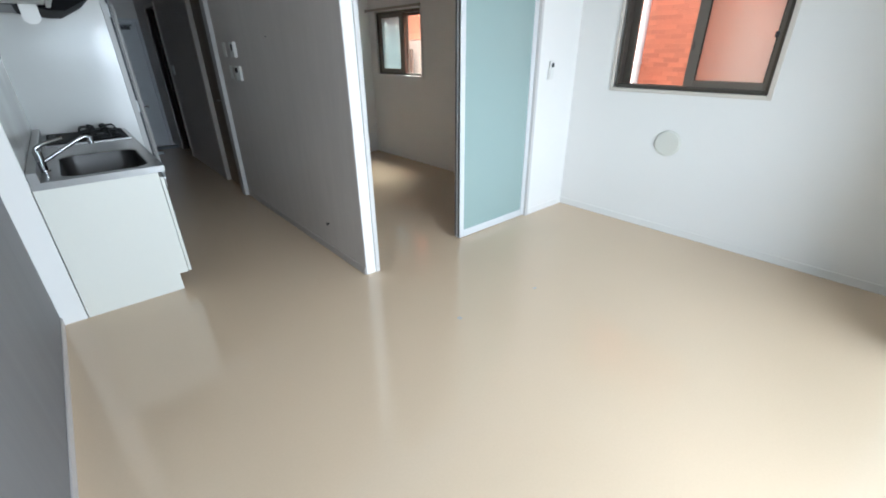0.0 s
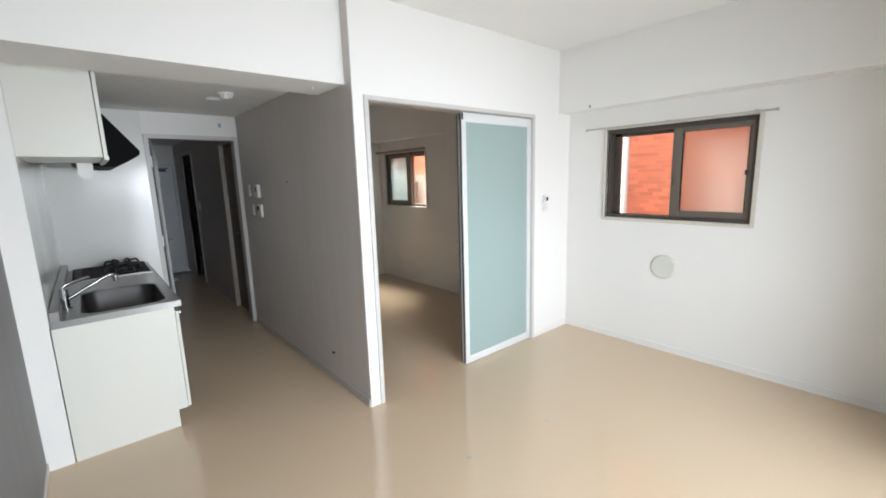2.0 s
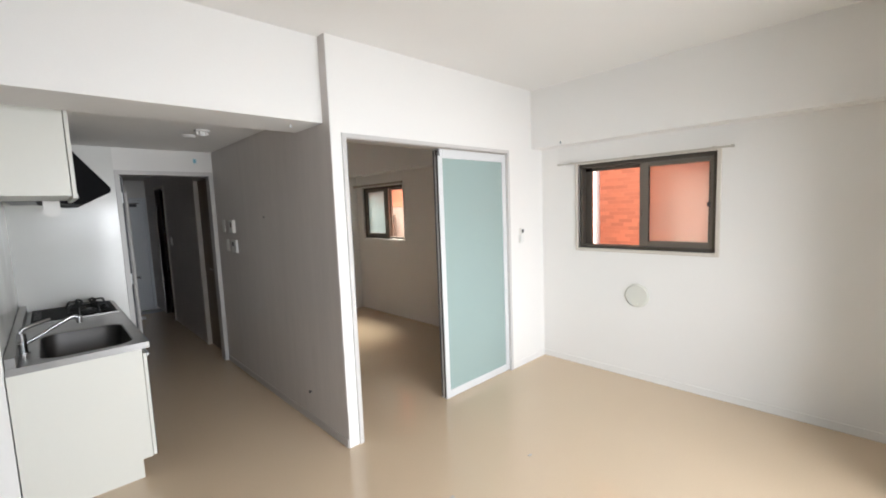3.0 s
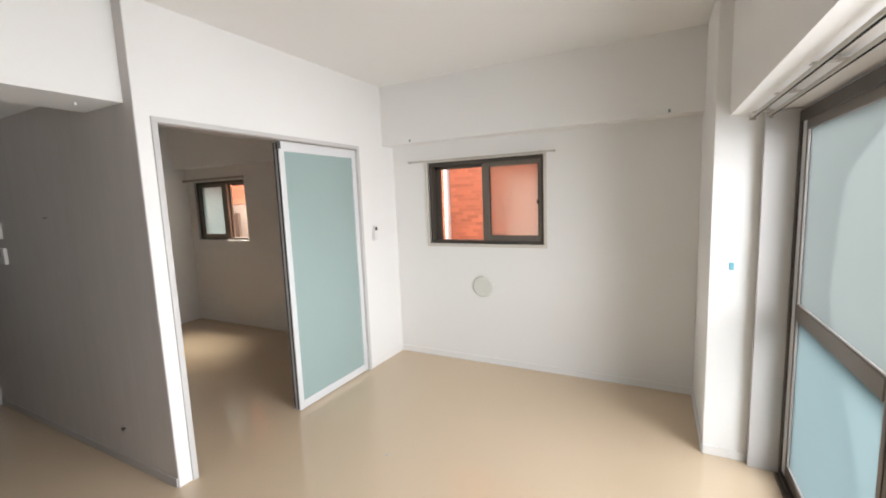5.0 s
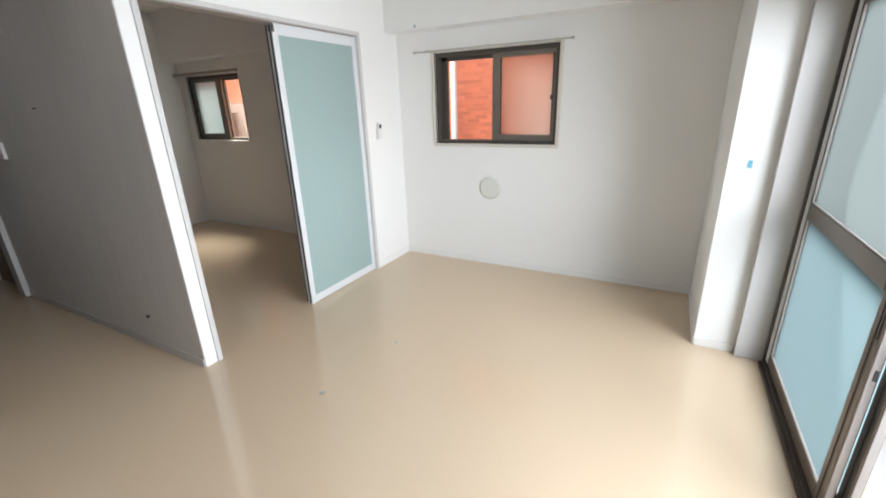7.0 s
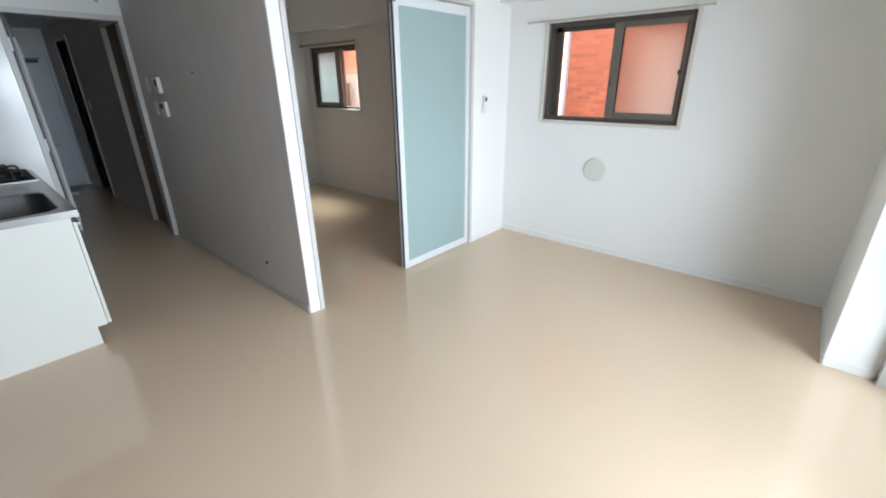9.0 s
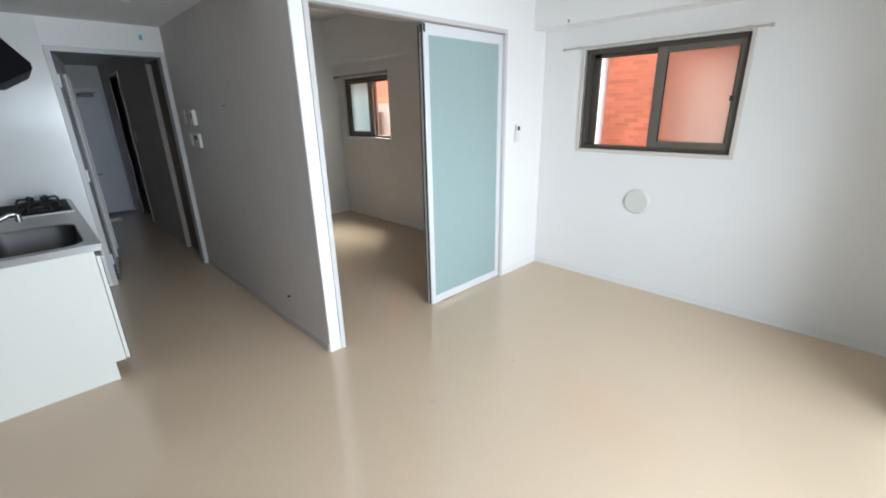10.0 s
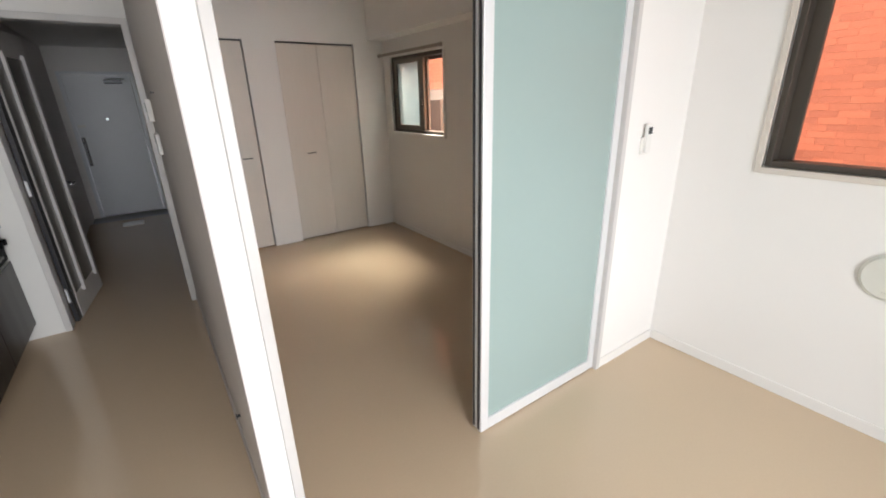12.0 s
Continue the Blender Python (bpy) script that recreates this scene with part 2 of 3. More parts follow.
ZC, ZK, ZB = 2.65, 2.235, 2.13         # ceiling, kitchen ceiling, underside of beams
WT = 0.12

# ---- structure ----
structure("floor", boxes((-0.6, 3.9, -0.95, 8.25, -0.12, 0.0)), FLOOR, "glossy beige vinyl floor, clean and empty", "floor")
structure("entry_floor", boxes((0.2, 1.6, 8.25, 9.0, -0.18, -0.05)), TILE, "grey tiled entry floor by the front door", "floor")
structure("ceiling", boxes((-0.6, 3.9, -0.95, 2.365, ZC, ZC + 0.12), (XG, 3.9, 2.365, 6.6, ZC, ZC + 0.12)), CEIL, "plain white ceiling", "ceiling")
structure("ceiling_kitchen", boxes((-0.6, XG, 2.76, YH, ZK, ZK + 0.12)), CEIL, "lowered white ceiling over the kitchen", "ceiling")
structure("ceiling_hall", boxes((-0.6, XG, YH + 0.1, 9.0, 2.24, 2.36)), CEIL, "low white ceiling of the dark hallway", "ceiling")
structure("beam_kitchen", boxes((-0.6, XG, 2.365, 2.76, ZB, ZC + 0.1)), WHITE, "white papered beam above the kitchen opening", "beam")
structure("beam_window_wall", boxes((3.47, XW, -0.37, YP, 2.10, ZC), (3.47, XW, YP + WT, YC, 2.10, ZC)), WHITE, "white papered beam above the windows", "beam")
structure("beam_balcony", boxes((XL, 2.85, YB, -0.437, 1.96, ZC)), WHITE, "white lintel beam above the balcony window", "beam")
structure("pillar", boxes((2.85, XW, YB, -0.37, 0, ZC), bevel=0.004), WHITE, "white papered corner pillar", "pillar")
structure("wall_west", boxes((-0.6, XL, -0.95, YK, 0, ZC)), GREYDARK, "dark grey papered accent wall", "wall")
structure("wall_kitchen", boxes((-0.6, XK, YK, YH, 0, ZK)), WHITE, "white wall behind the kitchen", "wall")
structure("wall_hall_west", boxes((0.25, 0.40, YH + 0.1, YF, -0.1, 2.24)), GREY, "grey papered hallway wall", "wall")
structure("wall_hall_east", wall_x(bmesh.new(), XG, XG + 0.06, YP + 0.004, YF, 0, ZC, [(4.93, 5.56, 0, 2.0), (7.35, 8.0, 0, 2.02)]), GREY,
          "dark grey papered wall along kitchen and hallway", "wall")
structure("wall_bedroom_west", boxes((XG + 0.06, XG + 0.10, YP + WT, 4.9, 0, ZC), (XG + 0.06, XG + 0.10, 5.6, YC, 0, ZC)), WHITE, "white bedroom wall", "wall")
structure("wall_partition", wall_y(bmesh.new(), YP, YP + WT, XG + 0.003, XW, 0, ZC, [(1.41, 3.08, 0, 2.045)]), WHITE,
          "white papered partition wall with a wide doorway", "wall")
structure("wall_window", wall_x(bmesh.new(), XW, XW + 0.18, -0.95, 6.6, 0, ZC + 0.12, [(0.765, 1.885, 1.145, 1.92), (4.54, 5.56, 1.14, 1.92)]), WHITE,
          "white papered wall with two windows", "wall")
structure("wall_balcony", wall_y(bmesh.new(), -0.95, YB, -0.6, XW, 0, ZC + 0.12, [(-0.30, 2.80, 0, 1.94)]), WHITE, "white wall with the balcony window", "wall")
structure("wall_closet", wall_y(bmesh.new(), YC, YC + 0.08, XG + 0.06, XW, 0, ZC, [(1.42, 2.18, 0, 2.055), (2.48, 3.30, 0, 2.055)]), WHITE,
          "white papered closet wall with two doorways", "wall")
structure("wall_closet_back", boxes((XG + 0.06, XW, 6.45, 6.6, 0, ZC)), WHITE, "plain back wall of the closets", "wall")
structure("wall_hall_door", wall_y(bmesh.new(), YH, YH + 0.1, -0.6, XG, 0, ZK + 0.1, [(0.515, 1.275, 0, 2.0)]), WHITE, "white wall with the hallway doorway", "wall")
structure("wall_entry", wall_y(bmesh.new(), YF, YF + 0.12, 0.2, 1.6, -0.2, 2.3, [(0.48, 1.30, -0.05, 1.935)]), WHITE, "grey-white wall around the front door", "wall")
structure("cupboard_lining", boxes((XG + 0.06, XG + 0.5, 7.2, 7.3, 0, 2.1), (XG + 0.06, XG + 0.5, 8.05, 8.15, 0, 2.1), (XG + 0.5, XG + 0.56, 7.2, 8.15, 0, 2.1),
          (XG + 0.06, XG + 0.56, 7.2, 8.15, 2.1, 2.16)), UNLIT, "inside of an open hallway cupboard, shade painted into its walls", "wall")

# baseboards
structure("baseboard_window_wall", boxes((XW - 0.009, XW, -0.37, YP, 0, 0.06), bevel=0.002), BASE, "white vinyl baseboard", "baseboard")
structure("baseboard_partition", boxes((3.10, XW - 0.01, YP - 0.009, YP, 0, 0.06), bevel=0.002), BASE, "white vinyl baseboard", "baseboard")
structure("baseboard_hall", boxes((XG - 0.008, XG, YP + 0.01, YH, 0, 0.055), bevel=0.002), GREYBASE, "grey vinyl baseboard", "baseboard")
structure("baseboard_west", boxes((XL, XL + 0.008, YB, YK - 0.002, 0, 0.055), bevel=0.002), GREYBASE, "grey vinyl baseboard", "baseboard")
structure("baseboard_bedroom", boxes((XW - 0.009, XW, YP + WT, YC, 0, 0.05), bevel=0.002), WHITE, "wall-coloured vinyl baseboard", "baseboard")
structure("baseboard_pillar", boxes((2.841, 2.85, -0.58, -0.37, 0, 0.055), (2.85, XW - 0.01, -0.37, -0.361, 0, 0.055), bevel=0.002), BASE, "white vinyl baseboard", "baseboard")

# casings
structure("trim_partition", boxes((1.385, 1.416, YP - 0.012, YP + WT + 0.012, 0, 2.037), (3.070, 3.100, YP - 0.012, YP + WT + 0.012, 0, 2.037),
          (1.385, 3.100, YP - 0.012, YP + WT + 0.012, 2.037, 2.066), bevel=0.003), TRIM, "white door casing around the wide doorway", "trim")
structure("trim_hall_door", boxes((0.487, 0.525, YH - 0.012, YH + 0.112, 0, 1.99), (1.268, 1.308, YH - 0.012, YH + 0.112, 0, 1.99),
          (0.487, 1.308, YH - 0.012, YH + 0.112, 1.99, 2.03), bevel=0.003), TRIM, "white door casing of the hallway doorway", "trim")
structure("trim_side_door", boxes((XG - 0.012, XG + 0.07, 5.555, 5.60, 0, 2.0), (XG - 0.012, XG + 0.07, 4.905, 4.94, 0, 2.0), (XG - 0.012, XG + 0.07, 4.905, 5.60, 2.0, 2.04), bevel=0.003),
          DOORW, "pale wooden casing of a side door", "trim")
structure("trim_cupboard", boxes((XG - 0.01, XG + 0.07, 7.31, 7.35, 0, 2.02), (XG - 0.01, XG + 0.07, 8.0, 8.04, 0, 2.02), (XG - 0.01, XG + 0.07, 7.31, 8.04, 2.02, 2.06), bevel=0.003),
          DOORW, "pale wooden casing of the hallway cupboard", "trim")
structure("trim_balcony", boxes((2.80, 2.835, YB, -0.585, 0, 1.955), (-0.335, -0.30, YB, -0.6, 0, 1.955), bevel=0.003), TRIM, "white wooden reveal board of the balcony window", "trim")
structure("kitchen_panel", boxes((XK, XK + 0.004, YK + 0.002, YH - 0.004, 0.8, ZK), (XK + 0.004, 0.486, YH - 0.004, YH, 0.0, ZK)), PANEL, "glossy white kitchen wall panel", "wall panel")


# ---- windows ----
def small_window(name, y0, y1, z0, z1, mid, shut, stile_a, stile_b, casing, label):
    """A bronze sliding window in the wall x = XW; two sashes on two tracks."""
    w = thing(name, (XW + 0.05, (y0 + y1) / 2, z0), label, "window", "", "structure")
    xf0, xf1 = XW + 0.02, XW + 0.12
    part("window_frame", boxes((xf0, xf1, y0, y0 + 0.028, z0, z1), (xf0, xf1, y1 - 0.028, y1, z0, z1), (xf0, xf1, y0 + 0.028, y1 - 0.028, z0, z0 + 0.03),
         (xf0, xf1, y0 + 0.028, y1 - 0.028, z1 - 0.035, z1), bevel=0.003), BRONZE_FRAME, w)
    c = 0.028
    part("window_casing", boxes((XW - 0.012, XW + 0.02, y0 - c, y0, z0 - c, z1 + 0.01), (XW - 0.012, XW + 0.02, y1, y1 + c, z0 - c, z1 + 0.01),
         (XW - 0.016, XW + 0.02, y0, y1, z0 - c, z0), (XW - 0.012, XW + 0.02, y0, y1, z1, z1 + 0.01), bevel=0.003), casing, w, "thin white wooden window casing")
    a, b = (y0 + 0.025, mid + 0.03) if shut == "low" else (mid - 0.03, y1 - 0.025)
    for x, shift in ((xf0 + 0.012, 0.0), (xf0 + 0.052, 0.012 if shut == "low" else -0.012)):
        c0, c1 = a + shift, b + shift
        s = part("sash", boxes((x, x + 0.03, c0, c0 + stile_a, z0 + 0.028, z1 - 0.03), (x, x + 0.03, c1 - stile_b, c1, z0 + 0.028, z1 - 0.03),
                 (x, x + 0.03, c0 + stile_a, c1 - stile_b, z0 + 0.028, z0 + 0.078), (x, x + 0.03, c0 + stile_a, c1 - stile_b, z1 - 0.072, z1 - 0.03), bevel=0.003), BRONZE, w)
        part("gasket", boxes((x + 0.004, x + 0.012, c0 + stile_a, c0 + stile_a + 0.006, z0 + 0.078, z1 - 0.072), (x + 0.004, x + 0.012, c1 - stile_b - 0.006, c1 - stile_b, z0 + 0.078, z1 - 0.072)), BLACK, s, "black glazing gasket")
        p = part("pane", boxes((x + 0.012, x + 0.017, c0 + stile_a - 0.005, c1 - stile_b + 0.005, z0 + 0.073, z1 - 0.067)), CLEAR if shift else (FROST if shut == "low" else FROST_BLUE), s, "clear glass pane" if shift else "frosted glass pane")
        p.visible_shadow = shut == "high" and not shift
        if not shift:
            yl = a + 0.03 if shut == "low" else b - 0.03
            part("latch", boxes((x - 0.016, x, yl - 0.012, yl + 0.012, (z0 + z1) / 2 - 0.03, (z0 + z1) / 2 + 0.005), bevel=0.004), DARKSTEEL, s, "small dark sash pull")
    e0, e1 = (mid + 0.03, y1 - 0.028) if shut == "low" else (y0 + 0.028, mid - 0.03)
    ye = e1 - 0.03 if shut == "low" else e0
    part("screen_frame", boxes((xf1 - 0.03, xf1 - 0.01, ye - 0.03 if shut == "low" else ye, ye + 0.03, z0 + 0.03, z1 - 0.035), (xf1 - 0.03, xf1 - 0.01, e0, e1, z1 - 0.065, z1 - 0.035), bevel=0.002), BRONZE_FRAME, w, "narrow bronze screen frame")
    yk = b - 0.022 if shut == "low" else a + 0.022
    part("crescent_lock", box(rod(bmesh.new(), (xf0 + 0.002, yk, z0 + 0.31), (xf0 + 0.012, yk, z0 + 0.31), 0.011), xf0 - 0.006, xf0 + 0.004, yk - 0.005, yk + 0.005, z0 + 0.285, z0 + 0.345, 0.002),
         BRONZE_LIGHT, w, "small metal crescent lock")
    return w


small_window("window_1", 0.765, 1.885, 1.145, 1.92, 1.31, "low", 0.028, 0.073, CASING, "bronze aluminium sliding window with frosted pane, half open")
small_window("window_2", 4.54, 5.56, 1.14, 1.92, 4.972, "high", 0.10, 0.052, WHITE, "bronze aluminium sliding window with frosted pane, half open")


def curtain_rail(y0, y1, z, label, m, h=0.0065):
    r = thing("curtain_rail", (3.6, (y0 + y1) / 2, z), label, "curtain rail", "curtain rails over small windows")
    part("rail", boxes((3.576, 3.592, y0, y1, z - h, z + h), bevel=0.003), m, r)
    for y in (y0 + 0.12, (y0 + y1) / 2, y1 - 0.12):
        part("bracket", boxes((3.592, XW, y - 0.010, y + 0.010, z - 0.003, z + 0.014), bevel=0.003), m, r)
    for y in (y0, y1):
        part("end_cap", boxes((3.571, 3.597, y - 0.010, y + 0.010, z - h - 0.004, z + h + 0.004), bevel=0.004), m, r)


curtain_rail(0.66, 2.05, 1.932, "white metal curtain rail above the living room window", RAILM)
curtain_rail(4.48, 5.69, 1.945, "grey-brown metal curtain rail above the bedroom window", RAILB, 0.014)

# balcony window
bw = thing("window_3", (1.76, -0.8, 0), "large bronze sliding balcony window with frosted panes, slid open", "window", "", "structure")
part("window_frame", boxes((-0.30, -0.265, -0.84, -0.722, 0, 1.94), (2.765, 2.80, -0.84, -0.722, 0, 1.94), (-0.265, 2.765, -0.84, -0.722, 1.885, 1.94), bevel=0.003), BRONZE_DARK, bw)
part("threshold", boxes((-0.265, 2.765, -0.84, -0.70, 0.0, 0.025), (-0.265, 2.765, -0.735, -0.715, 0.025, 0.04), (-0.265, 2.765, -0.79, -0.775, 0.025, 0.04), bevel=0.002), BRONZE_DARK, bw, "dark bronze floor track")
for a, b, y in ((1.70, 2.77, -0.765), (1.668, 2.735, -0.815), (-0.27, 0.80, -0.765)):
    s = part("sash", boxes((a, a + 0.07, y, y + 0.032, 0.03, 1.90), (b - 0.06, b, y, y + 0.032, 0.03, 1.90), (a + 0.07, b - 0.06, y, y + 0.032, 0.03, 0.10),
             (a + 0.07, b - 0.06, y, y + 0.032, 1.84, 1.90), (a + 0.07, b - 0.06, y - 0.002, y + 0.034, 0.90, 0.98), bevel=0.004), BRONZE_LIGHT, bw)
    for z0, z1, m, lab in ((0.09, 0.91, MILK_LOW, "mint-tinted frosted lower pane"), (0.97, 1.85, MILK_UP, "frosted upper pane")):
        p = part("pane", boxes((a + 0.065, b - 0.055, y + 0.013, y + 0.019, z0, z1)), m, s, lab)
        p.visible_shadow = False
    part("bead", boxes((a + 0.07, a + 0.077, y + 0.019, y + 0.029, 0.10, 1.84), (b - 0.067, b - 0.06, y + 0.019, y + 0.029, 0.10, 1.84),
         (a + 0.078, b - 0.068, y + 0.019, y + 0.029, 0.10, 0.107), (a + 0.078, b - 0.068, y + 0.019, y + 0.029, 0.98, 0.985), bevel=0.0015), EDGE, s, "narrow pale glazing bead")
    part("stile_groove", boxes((a + 0.030, a + 0.036, y + 0.0325, y + 0.0345, 0.04, 1.89)), BRONZE_DARK, s, "dark groove down the meeting stile")
    if b > 2.5:
        # edge kept paler than the bronze to paint the doorway light on it
        part("edge_face", boxes((a - 0.002, a, y + 0.004, y + 0.026, 0.04, 1.89), bevel=0.0005), EDGE, s, "sash stile edge with doorway light in its pale colour")
    if b > 2.75:
        # pale sheet that paints the window's reflection onto the brown stile
        part("stile_face", boxes((b - 0.052, b - 0.006, y + 0.032, y + 0.035, 0.04, 1.89), bevel=0.001), ALU, s, "pale grey sash stile face with window shine in its colour")
        part("pull_recess", boxes((a + 0.008, a + 0.022, y + 0.032, y + 0.035, 0.76, 0.90), bevel=0.003), BRONZE_DARK, s, "narrow finger pull in the stile")
        for z in (0.915, 0.955):
            part("screw", rod(bmesh.new(), (a - 0.002, y + 0.015, z), (a - 0.004, y + 0.015, z), 0.005, 10), BLACK, s, "small dark screw")
        part("striker", boxes((a - 0.005, a - 0.002, y + 0.006, y + 0.016, 0.62, 0.66), bevel=0.001), DARKSTEEL, s, "small dark striker")

rail2 = thing("curtain_track", (1.7, -0.54, 1.96), "double metal curtain track under the balcony lintel", "curtain rail")
for y in (-0.529, -0.60):
    channel = part("rail", boxes((-0.3, 2.80, y - 0.009, y + 0.009, 1.928, 1.941), bevel=0.002), RAILM, rail2)
    part("slot", boxes((-0.3, 2.80, y - 0.0028, y + 0.0028, 1.9255, 1.928)), BLACK, channel, "dark slot under the rail")
    part("end_cap", boxes((2.80, 2.825, y - 0.011, y + 0.011, 1.922, 1.942), bevel=0.003), RAILB, rail2)
    part("runner", boxes((2.74, 2.752, y - 0.006, y + 0.006, 1.912, 1.926), bevel=0.003), RAILB, rail2, "small curtain runner")
for x in (-0.2, 0.3, 0.8, 1.3, 1.8, 2.25, 2.7):
    part("bracket", boxes((x - 0.014, x + 0.014, -0.618, -0.512, 1.941, 1.947), (x - 0.014, x + 0.014, -0.578, -0.55, 1.947, 1.96), bevel=0.002), RAILM, rail2)


# ---- sliding glass doors in the partition ----
def sliding_door(x0, x1, y, label):
    d = thing("sliding_door", ((x0 + x1) / 2, y + 0.015, 0), label, "sliding door", "sliding glass doors in the doorway")
    z0, z1 = 0.006, 2.028
    f = 0.046
    part("frame", boxes((x0, x0 + f, y, y + 0.03, z0, z1), (x1 - f, x1, y, y + 0.03, z0, z1), (x0 + f, x1 - f, y, y + 0.03, z0, z0 + 0.062),
         (x0 + f, x1 - f, y, y + 0.03, z1 - 0.07, z1), bevel=0.003), ALU, d, "satin aluminium door frame")
    part("pane", boxes((x0 + f - 0.004, x1 - f + 0.004, y + 0.011, y + 0.019, z0 + 0.058, z1 - 0.066)), MINT, d, "mint frosted glass pane")
    part("roller_box", boxes((x0 - 0.002, x0 + 0.016, y - 0.003, y + 0.001, z1 - 0.055, z1 - 0.004), bevel=0.001), DARKSTEEL, d, "small dark roller cover")
    part("edge_seal", boxes((x0 - 0.002, x0, y + 0.010, y + 0.024, z0 + 0.01, z1 - 0.01), bevel=0.002), DARKSTEEL, d, "dark rubber edge strip")
    return d


sliding_door(2.229, 3.069, 2.293, "sliding door of mint frosted glass in an aluminium frame, pushed open")
sliding_door(2.2305, 3.067, 2.329, "rear sliding door of mint frosted glass, stacked behind the other")
structure("door_track", boxes((1.42, 3.070, 2.291, 2.385, 2.030, 2.0365), bevel=0.001), RAILB, "grey-brown head track of the sliding doors", "trim")


# ---- hallway door, side door, front door ----
hd = thing("hall_door", (0.535, 4.86, 0), "open pale hallway door with two panels in shaded grey", "door", "", "structure")
# dark strip added in place of the shade in the hinge-side gap
part("edge_strip", boxes((0.523, 0.550, 4.90, 4.97, 0.008, 1.983), bevel=0.002), DARKSTEEL, hd, "dark strip standing for the shaded gap at the hinges")
part("leaf", boxes((0.520, 0.553, 4.971, 5.64, 0.006, 1.985), bevel=0.002), TRIM, hd)
for y in (5.165, 5.525):
    part("moulding", boxes((0.553, 0.574, y - 0.02, y + 0.014, 0.16, 1.85), bevel=0.004), TRIM, hd)
    # leaf face between mouldings, its shade put into the grey
    part("shaded_panel", boxes((0.553, 0.5565, y - 0.175 if y < 5.3 else y - 0.32, y - 0.025, 0.20, 1.82)), LEAFSHADE, hd, "grey leaf panel with hall shade in its colour")
for z in (0.22, 1.0, 1.78):
    part("hinge", rod(bmesh.new(), (0.535, 4.888, z - 0.05), (0.535, 4.888, z + 0.05), 0.009), ALU, hd)
part("handle", tube(bmesh.new(), [(0.553, 5.585, 0.93), (0.60, 5.585, 0.93), (0.605, 5.57, 0.93), (0.605, 5.48, 0.93)], 0.009), CHROME, hd, "chrome lever handle", True)
hd.matrix_world = Matrix.Translation((0.535, 4.86, 0)) @ Matrix.Rotation(radians(-7.5), 4, "Z")

sd = thing("side_door", (XG + 0.045, 5.25, 0), "closed brown wooden side door in the hallway", "door", "", "structure")
part("leaf", boxes((XG + 0.035, XG + 0.07, 4.94, 5.555, 0.006, 2.0), bevel=0.002), BROWN, sd)
part("handle", tube(bmesh.new(), [(XG + 0.035, 5.02, 0.98), (XG - 0.012, 5.02, 0.98), (XG - 0.018, 5.04, 0.98), (XG - 0.018, 5.12, 0.98)], 0.009), CHROME, sd, "chrome lever handle", True)

fd = thing("front_door", (0.90, YF + 0.03, -0.05), "closed grey-blue painted steel front door", "door", "", "structure")
part("leaf", boxes((0.525, 1.262, YF + 0.02, YF + 0.06, -0.045, 1.895), bevel=0.003), STEELDOOR, fd)
part("door_frame", boxes((0.475, 0.52, YF - 0.004, YF + 0.08, -0.05, 1.94), (1.267, 1.307, YF - 0.004, YF + 0.08, -0.05, 1.94), (0.52, 1.267, YF - 0.004, YF + 0.08, 1.90, 1.94), bevel=0.003), STEELDOOR, fd, "painted steel frame")
part("door_closer", boxes((0.955, 1.165, YF - 0.035, YF + 0.02, 1.785, 1.835), (1.0, 1.2, YF - 0.03, YF - 0.015, 1.84, 1.852), bevel=0.004), DARKSTEEL, fd, "dark door closer arm")
part("closer_bracket", boxes((1.19, 1.235, YF - 0.03, YF + 0.02, 1.815, 1.835), bevel=0.003), ALU, fd, "small bright closer bracket")
part("peephole", rod(bmesh.new(), (0.88, YF + 0.005, 1.32), (0.88, YF + 0.022, 1.32), 0.014), CHROME, fd, "small bright peephole")
part("lock_plate", boxes((0.535, 0.575, YF + 0.004, YF + 0.02, 0.70, 1.09), bevel=0.005), DARKSTEEL, fd, "dark lock plate")
part("thumb_turn", boxes((0.545, 0.565, YF - 0.02, YF + 0.004, 1.03, 1.07), bevel=0.004), CHROME, fd, "small thumb turn")
part("door_pull", tube(bmesh.new(), [(0.556, YF, 1.0), (0.556, YF - 0.05, 0.985), (0.556, YF - 0.055, 0.87), (0.556, YF - 0.05, 0.755), (0.556, YF, 0.74)], 0.011), CHROME, fd, "curved metal pull", True)
part("name_plate", boxes((0.53, 0.62, YF + 0.015, YF + 0.02, 1.225, 1.255)), PLASTIC, fd, "small white sticker")
tagged(part("doormat_tray", boxes((0.765, 1.0, 7.82, 7.95, 0.0, 0.022), (0.78, 0.985, 7.835, 7.935, 0.022, 0.03), bevel=0.006), PLASTIC, None), "small flat white tray on the hallway floor", "tray")


